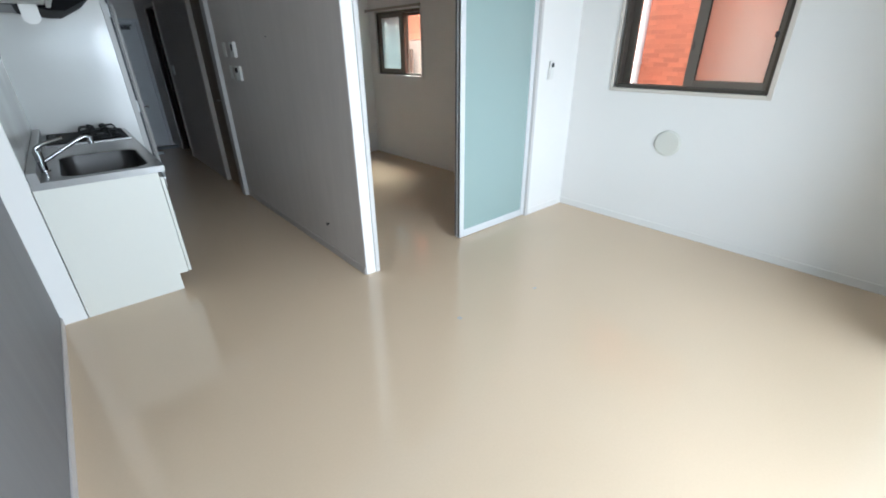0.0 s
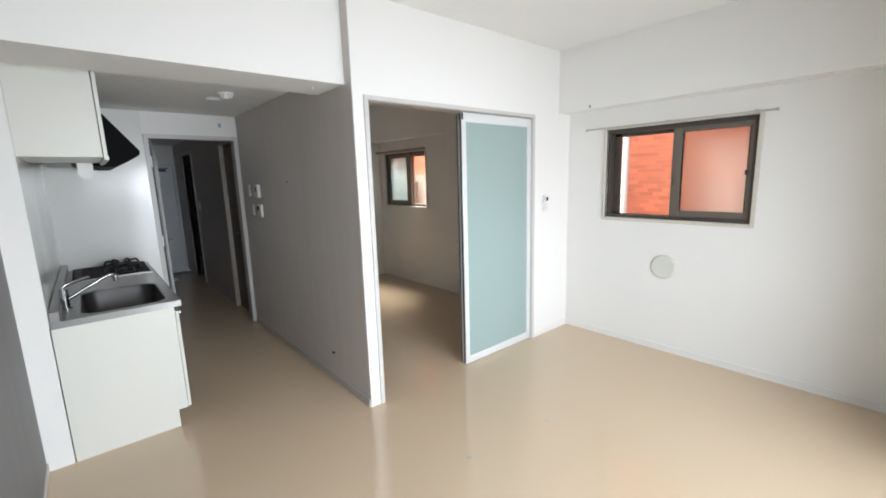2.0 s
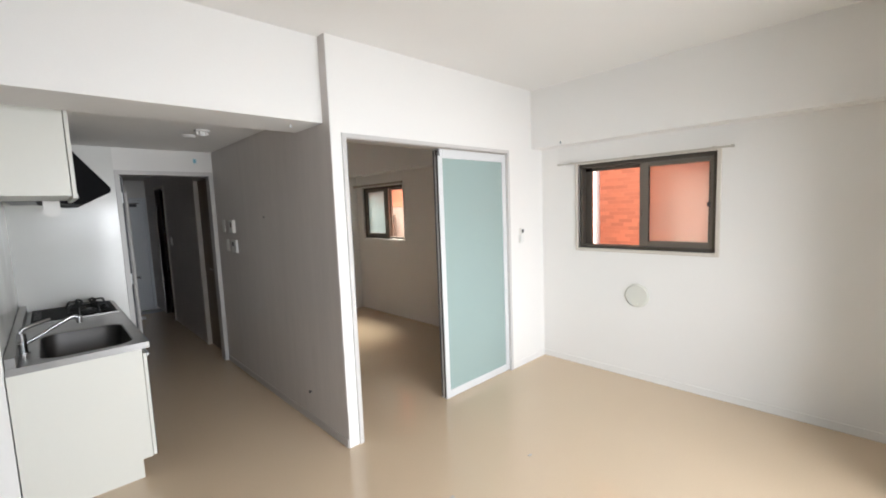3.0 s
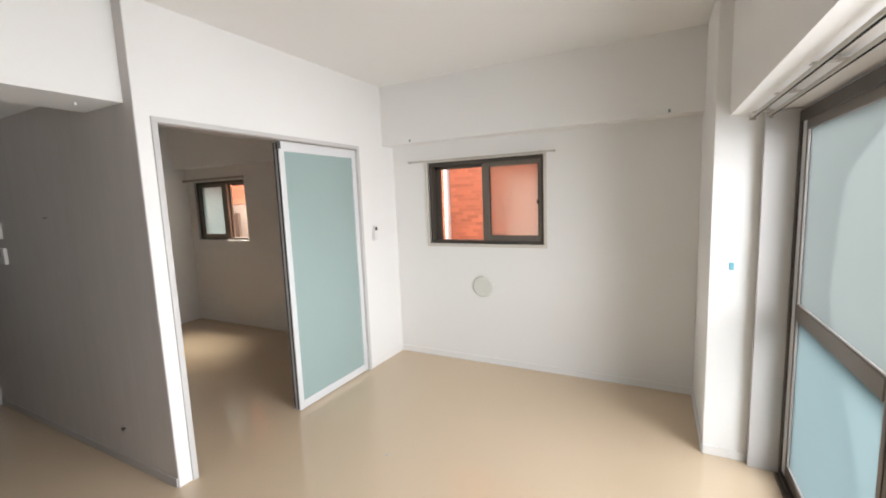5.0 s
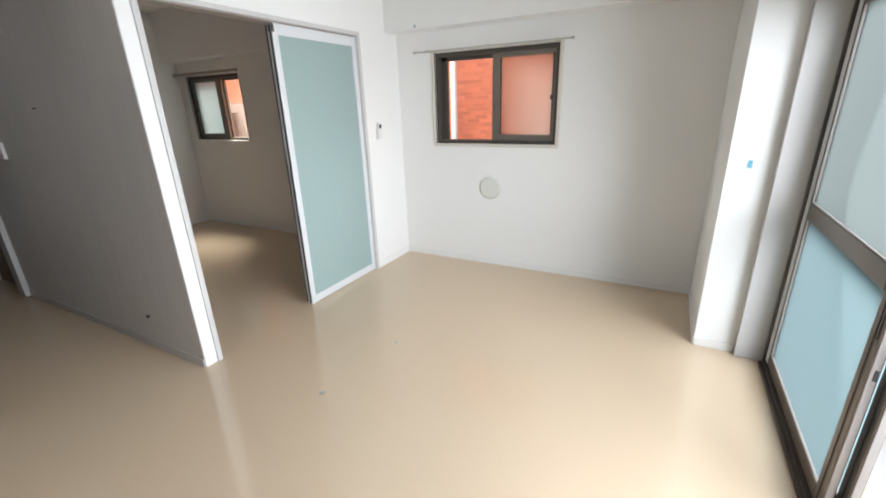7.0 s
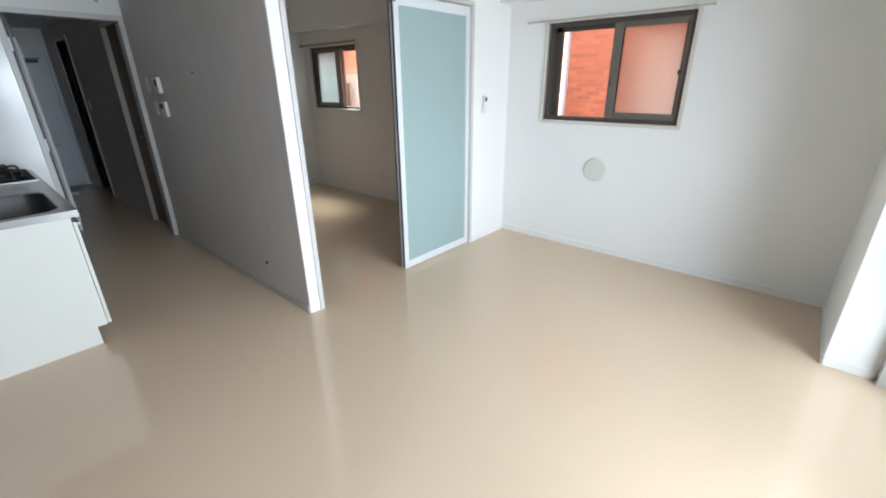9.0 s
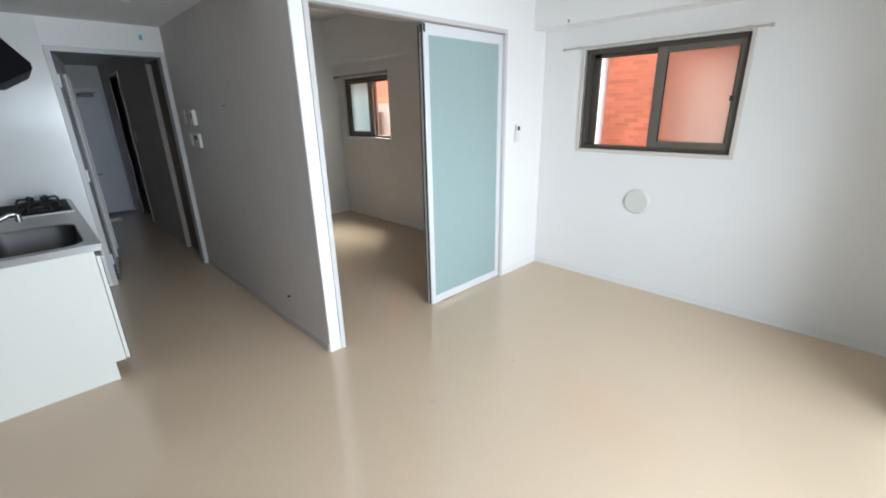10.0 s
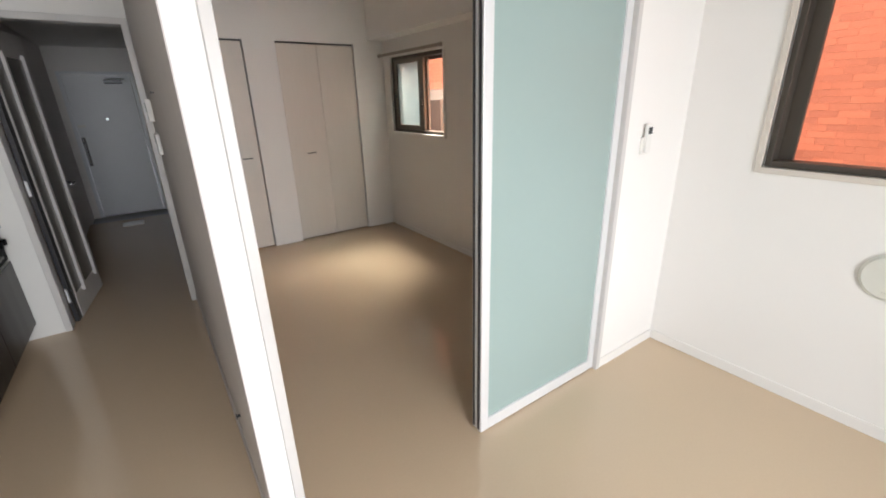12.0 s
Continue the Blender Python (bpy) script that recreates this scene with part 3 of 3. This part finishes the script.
# ---- closets ----
def closet_door(x0, x1, xh, label):
    c = thing("closet_door", ((x0 + x1) / 2, YC + 0.03, 0), label, "closet door", "closet doors in the bedroom")
    m = (x0 + x1) / 2
    for i, (a, b) in enumerate(((x0 + 0.006, m - 0.0015), (m + 0.0015, x1 - 0.012))):
        f = part("leaf", boxes((a, b, YC + 0.012, YC + 0.035, 0.014, 2.037), bevel=0.002), DOORW, c)
        if a < xh < b:
            part("handle", box(box(boxes((xh - 0.05, xh + 0.05, YC - 0.018, YC - 0.008, 0.958, 0.968), bevel=0.003), xh - 0.045, xh - 0.037, YC - 0.01, YC + 0.012, 0.959, 0.967),
                 xh + 0.037, xh + 0.045, YC - 0.01, YC + 0.012, 0.959, 0.967), CHROME, f, "short chrome bar handle")
    part("track", boxes((x0 + 0.003, x1 - 0.003, YC + 0.03, YC + 0.07, 2.046, 2.054)), DARKSTEEL, c, "dark head track")
    return c


closet_door(2.48, 3.30, 2.70, "closed pale wood-laminate bifold closet door")
closet_door(1.42, 2.18, 2.047, "closed pale wood-laminate bifold closet door, partly hidden by the doorway")


# ---- kitchen ----
kc = thing("kitchen_cabinet", (0.06, 3.86, 0), "cream laminate kitchen base cabinet with plain end panel", "cabinet")
part("body", boxes((XK + 0.006, 0.335, YK + 0.022, YH - 0.01, 0.12, 0.64)), CREAM, kc)
bm = bmesh.new()
prof = [(XK + 0.006, 0.0), (0.283, 0.0), (0.283, 0.115), (0.335, 0.115), (0.335, 0.795), (XK + 0.006, 0.795)]
vs = [[bm.verts.new((x, y, z)) for x, z in prof] for y in (YK + 0.002, YK + 0.02)]
bm.faces.new(vs[0])
bm.faces.new(vs[1])
for i in range(6):
    bm.faces.new((vs[0][i], vs[0][(i + 1) % 6], vs[1][(i + 1) % 6], vs[1][i]))
part("end_panel", bm, CREAM, kc, "smooth cream end panel")
part("kick_board", boxes((0.268, 0.282, YK + 0.021, YH - 0.01, 0, 0.118)), BROWN, kc, "dark kick board")
for a, b in ((YK + 0.004, 3.40), (3.404, 3.80), (3.804, 4.14)):
    d = part("door", boxes((0.338, 0.356, a, b, 0.118, 0.765), bevel=0.002), CREAM, kc)
    part("door_face", boxes((0.356, 0.359, a + 0.001, b - 0.001, 0.119, 0.764)), DARKDOOR, d, "dark brown glossy door face")
    part("handle", boxes((0.359, 0.372, a + 0.02, b - 0.02, 0.742, 0.757), bevel=0.003), ALU, d, "thin metal edge pull")
d = part("door", boxes((0.338, 0.356, 4.144, YH - 0.014, 0.118, 0.58), bevel=0.002), CREAM, kc)
part("door_face", boxes((0.356, 0.359, 4.145, YH - 0.015, 0.119, 0.579)), DARKDOOR, d, "dark brown glossy door face")

# worktop: a steel sheet with the sink pressed into it
wt = thing("worktop", (0.06, 3.86, 0.8), "stainless steel worktop with pressed sink", "worktop")
bm = bmesh.new()
sx0, sx1, sy0, sy1 = -0.105, 0.312, 3.02, 3.70
zt, x0, x1, y0, y1 = 0.832, XK + 0.006, 0.372, YK - 0.004, YH - 0.006


def rounded(x0, x1, y0, y1, r, z, n=6):
    out = []
    for cx, cy, a0 in ((x1 - r, y1 - r, 0), (x0 + r, y1 - r, 90), (x0 + r, y0 + r, 180), (x1 - r, y0 + r, 270)):
        for k in range(n + 1):
            a = radians(a0 + 90 * k / n)
            out.append((cx + r * math.cos(a), cy + r * math.sin(a), z))
    return out


def loft(bm, loops, close_last=True):
    made = [[bm.verts.new(p) for p in lp] for lp in loops]
    for a, b in zip(made, made[1:]):
        for k in range(len(a)):
            bm.faces.new((a[k], a[(k + 1) % len(a)], b[(k + 1) % len(b)], b[k]))
    if close_last:
        bm.faces.new(made[-1])
    return made


loft(bm, [rounded(x0, x1, y0, y1, 0.002, zt, 8), rounded(sx0 - 0.006, sx1 + 0.006, sy0 - 0.006, sy1 + 0.006, 0.105, zt, 8), rounded(sx0, sx1, sy0, sy1, 0.10, zt - 0.006, 8)], False)
part("sheet", bm, STEEL, wt, "brushed steel top")
bm = bmesh.new()
loft(bm, [rounded(sx0, sx1, sy0, sy1, 0.10, zt - 0.006, 8), rounded(sx0 + 0.012, sx1 - 0.012, sy0 + 0.012, sy1 - 0.012, 0.09, zt - 0.14, 8),
          rounded(sx0 + 0.03, sx1 - 0.03, sy0 + 0.03, sy1 - 0.03, 0.08, zt - 0.165, 8), rounded(sx0 + 0.09, sx1 - 0.09, sy0 + 0.09, sy1 - 0.09, 0.05, zt - 0.172, 8)])
part("bowl", bm, BOWL, wt, "deep steel sink bowl with dark reflection in its colour", True)
part("front_lip", boxes((x1, x1 + 0.004, y0, y1, 0.797, zt + 0.003), (x0, x1, y0 - 0.004, y0, 0.797, zt + 0.003), bevel=0.001), STEEL, wt)
part("upstand", boxes((x0, x0 + 0.045, y0, y1, zt - 0.002, zt + 0.06), bevel=0.004), STEEL, wt, "raised steel back edge")
part("drain", rod(bmesh.new(), (0.03, 3.40, zt - 0.176), (0.03, 3.40, zt - 0.166), 0.055, 24), DARKSTEEL, wt, "round drain strainer", True)

FX, FY = -0.172, 3.26
fa = thing("faucet", (FX, FY, 0.832), "chrome single-lever kitchen faucet", "faucet")
part("base", rod(rod(bmesh.new(), (FX, FY, 0.832), (FX, FY, 0.842), 0.03, 24), (FX, FY, 0.842), (FX, FY, 0.95), 0.021, 24), CHROME, fa, "", True)
part("spout", tube(bmesh.new(), [(FX, FY, 0.882), (FX + 0.03, FY + 0.006, 0.897), (FX + 0.12, FY + 0.023, 0.945), (FX + 0.205, FY + 0.038, 0.988), (FX + 0.24, FY + 0.044, 0.996), (FX + 0.255, FY + 0.046, 0.98)], 0.011), CHROME, fa, "", True)
part("nozzle", rod(bmesh.new(), (FX + 0.255, FY + 0.046, 0.992), (FX + 0.255, FY + 0.046, 0.952), 0.015), CHROME, fa, "", True)
part("lever", tube(bmesh.new(), [(FX - 0.005, FY, 0.945), (FX, FY + 0.002, 0.966), (FX + 0.03, FY + 0.01, 0.98), (FX + 0.09, FY + 0.03, 0.994), (FX + 0.125, FY + 0.045, 1.0)], 0.011), CHROME, fa, "", True)

st = thing("gas_stove", (0.08, 4.45, 0.832), "black two-burner gas stove built into the worktop", "stove")
part("top_plate", boxes((-0.16, 0.345, 4.13, 4.72, 0.834, 0.85), bevel=0.005), BLACK, st)
part("rim", boxes((-0.168, 0.353, 4.122, 4.13, 0.834, 0.846), (-0.168, 0.353, 4.72, 4.728, 0.834, 0.846), (0.345, 0.353, 4.13, 4.72, 0.834, 0.846), (-0.168, -0.16, 4.13, 4.72, 0.834, 0.846)), STEEL, st, "steel rim")
for y in (4.29, 4.57):
    b = part("burner", rod(rod(bmesh.new(), (0.175, y, 0.848), (0.175, y, 0.866), 0.05, 24), (0.175, y, 0.866), (0.175, y, 0.874), 0.036, 24), IRON, st, "", True)
    bm = bmesh.new()
    ring = [(0.175 + 0.115 * math.cos(2 * math.pi * k / 24), y + 0.115 * math.sin(2 * math.pi * k / 24), 0.862) for k in range(25)]
    tube(bm, ring, 0.008, 6)
    for k in range(6):
        a = math.pi * k / 3
        c, s = math.cos(a), math.sin(a)
        tube(bm, [(0.175 + 0.128 * c, y + 0.128 * s, 0.850), (0.175 + 0.112 * c, y + 0.112 * s, 0.896), (0.175 + 0.09 * c, y + 0.09 * s, 0.902), (0.175 + 0.045 * c, y + 0.045 * s, 0.896)], 0.008, 6)
    part("pan_support", bm, IRON, st, "black wire pan support", True)
part("grill_vent", boxes(*[(-0.145, -0.10, 4.22 + 0.04 * k, 4.245 + 0.04 * k, 0.848, 0.854) for k in range(11)]), IRON, st, "slotted black grill vent")
part("front_panel", boxes((0.338, 0.362, 4.16, 4.73, 0.60, 0.792), bevel=0.004), BLACK, st, "black front panel with grill door")
for y in (4.22, 4.30, 4.60, 4.68):
    part("knob", rod(bmesh.new(), (0.362, y, 0.72), (0.392, y, 0.72), 0.02, 20), BLACK, st, "", True)
part("grill_handle", boxes((0.362, 0.392, 4.36, 4.54, 0.655, 0.672), bevel=0.004), DARKSTEEL, st)

wc = thing("wall_cabinet", (-0.06, 3.3, 1.71), "cream laminate wall cabinet under the lowered ceiling", "cabinet")
part("body", boxes((XK + 0.005, 0.108, YK + 0.002, 3.698, 1.715, ZK - 0.002), bevel=0.001), CREAM, wc)
for a, b in ((YK + 0.002, 3.322), (3.326, 3.698)):
    d = part("door", boxes((0.112, 0.13, a, b, 1.700, ZK - 0.008), bevel=0.002), CREAM, wc)
    part("edge_strip", boxes((0.130, 0.134, a + 0.002, b - 0.002, 1.700, 1.722), bevel=0.001), ALU, d, "grey edge pull strip")

rh = thing("range_hood", (0.06, 4.15, 1.70), "black slanted range hood over the stove", "range hood")
bm = bmesh.new()
prof = [(XK + 0.005, 1.745), (0.12, 1.69), (0.20, 1.69), (0.335, 1.765), (0.348, 1.775), (0.348, 1.805), (0.165, 2.05), (0.13, 2.10), (0.13, ZK - 0.004), (XK + 0.005, ZK - 0.004)]
vs = [[bm.verts.new((x, y, z)) for x, z in prof] for y in (3.702, 4.60)]
n = len(prof)
bm.faces.new(vs[0])
bm.faces.new(vs[1])
for i in range(n):
    bm.faces.new((vs[0][i], vs[0][(i + 1) % n], vs[1][(i + 1) % n], vs[1][i]))
part("hood_body", bm, BLACK, rh)
part("filter", boxes((XK + 0.05, 0.10, 3.76, 4.54, 1.715, 1.74), bevel=0.004), DARKSTEEL, rh, "dark grease filter")

ct = thing("kitchen_lamp", (0.03, 3.69, 1.71), "white rounded fitting hanging under the wall cabinet", "light fitting")
part("stem", boxes((-0.012, 0.072, 3.666, 3.69, 1.650, 1.714), bevel=0.003), PLASTIC, ct)
part("cover", rod(bmesh.new(), (0.03, 3.664, 1.650), (0.03, 3.692, 1.650), 0.043, 24), PLASTIC, ct, "", True)

fc = thing("filler_cabinet", (0.0, 4.68, 1.71), "narrow cream filler panel beside the range hood", "cabinet")
part("body", boxes((XK + 0.005, 0.125, 4.604, YH - 0.006, 1.72, ZK - 0.002), bevel=0.001), CREAM, fc)

# ---- wall fittings ----
vt = thing("wall_vent", (XW, 1.34, 0.74), "round off-white plastic wall vent", "vent")
part("disc", rod(rod(bmesh.new(), (XW, 1.34, 0.745), (XW - 0.007, 1.34, 0.745), 0.104, 40), (XW - 0.007, 1.34, 0.745), (XW - 0.018, 1.34, 0.745), 0.100, 40, 0.090), VENTP, vt, "", True)
part("pull_tab", boxes((XW - 0.022, XW - 0.015, 1.325, 1.355, 0.672, 0.680), bevel=0.002), VENTP, vt)

rc = thing("remote_control", (3.27, YP, 1.28), "white air-conditioner remote in a wall holder", "remote control")
part("holder", boxes((3.232, 3.288, YP - 0.016, YP, 1.205, 1.29), bevel=0.004), PLASTIC, rc)
part("remote", boxes((3.237, 3.283, YP - 0.030, YP - 0.012, 1.215, 1.352), bevel=0.005), PLASTIC, rc)
part("display", boxes((3.244, 3.276, YP - 0.032, YP - 0.029, 1.305, 1.338)), SCREEN, rc, "small grey display")


def wall_plate(name, y0, y1, z0, z1, depth, label, category, screen=None, button=None):
    w = thing(name, (XG, (y0 + y1) / 2, z0), label, category)
    part("plate", boxes((XG - depth, XG, y0, y1, z0, z1), bevel=0.004), PLASTIC, w)
    if screen:
        part("display", boxes((XG - depth - 0.003, XG - depth, *screen)), SCREEN, w)
    if button:
        part("button", boxes((XG - depth - 0.004, XG - depth, *button), bevel=0.0015), PLASTIC, w)


wall_plate("intercom", 4.195, 4.30, 1.405, 1.53, 0.03, "white wall intercom with small dark screen", "intercom", screen=(4.21, 4.25, 1.46, 1.51))
wall_plate("bath_control", 4.165, 4.29, 1.215, 1.335, 0.022, "white water-heater control panel on the grey wall", "control panel", screen=(4.22, 4.275, 1.28, 1.32))
wall_plate("light_switch", 4.50, 4.575, 1.41, 1.53, 0.01, "white light switch plate", "switch", button=(4.515, 4.56, 1.43, 1.51))
wall_plate("light_switch", 4.42, 4.495, 1.22, 1.335, 0.01, "white light switch plate below another", "switch", button=(4.435, 4.48, 1.24, 1.315))

wall_plate("light_switch", 7.07, 7.17, 1.17, 1.29, 0.01, "white light switch plate in the hallway", "switch", button=(7.09, 7.15, 1.19, 1.27))


def nail(place, way, label, material=DARKSTEEL, r=0.007):
    p, w = Vector(place), Vector(way)
    tagged(part("wall_pin", rod(rod(bmesh.new(), p, p + w * 0.012, r * 0.6, 10), p + w * 0.012, p + w * 0.016, r, 12), material, None), label, "pin", "pins in the walls")


nail((XG, 3.44, 1.55), (-1, 0, 0), "small dark pin in the grey wall", r=0.0045)
nail((XG, 2.80, 0.24), (-1, 0, 0), "small dark cable stub low on the grey wall", r=0.011)
nail((3.42, YC, 1.64), (0, -1, 0), "small grey pin in the closet wall", ALU, 0.006)
nail((1.17, 2.52, ZB), (0, 0, -1), "small grey ceiling hook under the beam", ALU)


def tape(x0, x1, y0, y1, z0, z1, material, label):
    tagged(part("tape_mark", boxes((x0, x1, y0, y1, z0, z1)), material, None), label, "tape", "masking tape marks")


tape(3.466, 3.47, -0.166, -0.152, 2.112, 2.134, TAPED, "small faded blue masking tape mark on the beam")
tape(3.466, 3.47, 1.957, 1.97, 2.112, 2.134, TAPED, "small faded blue masking tape mark on the beam")
tape(2.846, 2.85, -0.485, -0.465, 1.12, 1.16, BLUE, "small blue masking tape mark on the pillar")
tape(1.14, 1.165, YH - 0.004, YH, 2.12, 2.16, BLUE, "small blue masking tape mark above the hallway door")
tape(1.43, 1.455, 1.438, 1.463, 0.0, 0.002, PALE, "small pale blue tape mark on the floor")
tape(2.04, 2.066, 1.36, 1.374, 0.0, 0.002, PALE, "narrow pale blue tape mark on the floor")

sm = thing("smoke_detector", (0.93, 3.6, ZK), "white round smoke detector on the kitchen ceiling", "smoke detector")
part("base", rod(bmesh.new(), (0.93, 3.55, ZK), (0.93, 3.55, ZK - 0.015), 0.055, 28), PLASTIC, sm, "", True)
part("sensor", rod(bmesh.new(), (0.93, 3.55, ZK - 0.015), (0.93, 3.55, ZK - 0.045), 0.03, 20, 0.024), PLASTIC, sm, "", True)
for k in range(6):
    a = math.pi * k / 3
    part("fin", boxes((0.93 + 0.036 * math.cos(a) - 0.005, 0.93 + 0.036 * math.cos(a) + 0.005, 3.55 + 0.036 * math.sin(a) - 0.005, 3.55 + 0.036 * math.sin(a) + 0.005, ZK - 0.036, ZK - 0.014)), PLASTIC, sm)
cl = thing("ceiling_socket", (0.9, 3.82, ZK), "small round white ceiling light socket", "ceiling socket")
part("plate", rod(bmesh.new(), (0.9, 3.82, ZK), (0.9, 3.82, ZK - 0.018), 0.05, 28, 0.044), PLASTIC, cl, "", True)

# ---- outside ----
structure("balcony_floor", boxes((-1.2, 4.2, -2.2, -0.95, -0.25, -0.08)), CONC, "concrete balcony floor", "balcony")
structure("balcony_parapet", boxes((-1.2, 4.2, -2.3, -2.2, -0.25, 1.05)), CONC, "concrete balcony parapet", "balcony")
# out of view, added so that no sun reaches the room floor
structure("balcony_sun_block", boxes((-1.2, 4.2, -2.3, -0.95, 2.76, 2.92)), CONC, "added unseen slab over the balcony that keeps the sun out", "balcony")
structure("roof_slab", boxes((-0.7, 3.84, -0.96, 9.1, 2.76, 2.92)), CONC, "concrete slab above the rooms", "roof")
structure("ground", boxes((-60, 60, -60, 60, -3.2, -3.0)), CONC, "grey paved ground far below", "ground")

nb = thing("neighbour_building", (5.3, 3.0, -3.0), "neighbouring building faced with orange brick tiles", "building")
XN = 5.2
part("wall", boxes((XN, XN + 1.2, -2.5, 7.25, 1.62, 4.55), (XN, XN + 1.2, -2.5, 5.6, -3.0, 1.62)), MORTAR, nb, "orange brick wall")
part("lower_wall", boxes((XN + 0.01, XN + 1.2, 5.602, 7.25, -3.0, 1.618)), BEIGE, nb, "beige rendered lower wall")
part("screen", boxes((XN - 0.16, XN - 0.12, 6.6, 6.98, 0.2, 1.46), (XN - 0.12, XN + 0.01, 6.62, 6.66, 0.4, 0.45), (XN - 0.12, XN + 0.01, 6.92, 6.96, 0.4, 0.45)), BROWNMETAL, nb, "brown metal screen")
part("coping", boxes((XN - 0.05, XN + 1.25, -2.55, 7.3, 4.55, 4.65), bevel=0.01), CONC, nb)

dp = thing("downpipe", (XN - 0.07, 2.43, -3), "white plastic downpipe on the orange building", "downpipe")
part("pipe", rod(bmesh.new(), (XN - 0.07, 2.43, -3), (XN - 0.07, 2.43, 4.5), 0.038, 20), PIPE, dp, "", True)
for z in (-0.4, 0.5, 1.28, 2.2, 3.1):
    part("clamp", rod(box(bmesh.new(), XN - 0.07, XN, 2.415, 2.445, z, z + 0.02), (XN - 0.07, 2.43, z), (XN - 0.07, 2.43, z + 0.025), 0.045, 20), PIPE, dp, "", True)

# brick tiles: near ones one by one, the rest as one mesh
BL, BH, BG = 0.160, 0.0425, 0.0040
shared = mesh_of("brick", boxes((-0.002, 0.0, -BL / 2, BL / 2, -BH / 2, BH / 2), bevel=0.0008), BRICK)
rest = bmesh.new()
rng = random.Random(4)
count = 0
for r in range(-8, 90):
    z = r * (BH + BG) + 0.3
    for c in range(-16, 46):
        y = c * (BL + BG) + ((r * 0.37) % 1.0) * (BL + BG) + 0.1
        if y > 7.1 or (z < 1.70 and y > 5.45) or z > 4.4:
            continue
        dx = rng.uniform(-0.0008, 0.0004)
        if 0.9 < y < 2.7 and 0.85 < z < 2.4 and count < 300:
            b = new("brick", shared)
            b.parent = nb
            b.matrix_parent_inverse = nb.matrix_world.inverted()
            b.location = (XN + dx, y, z)
            count += 1
        else:
            xs = XN - 0.002 + dx
            v = [rest.verts.new(p) for p in ((xs, y - BL / 2, z - BH / 2), (xs, y + BL / 2, z - BH / 2), (xs, y + BL / 2, z + BH / 2), (xs, y - BL / 2, z + BH / 2),
                 (XN, y - BL / 2, z - BH / 2), (XN, y + BL / 2, z - BH / 2), (XN, y + BL / 2, z + BH / 2), (XN, y - BL / 2, z + BH / 2))]
            for f in ((0, 3, 2, 1), (0, 1, 5, 4), (1, 2, 6, 5), (2, 3, 7, 6), (3, 0, 4, 7)):
                rest.faces.new([v[i] for i in f])
far = part("far_bricks", rest, BRICK, nb)
far["kind"] = "stuff"
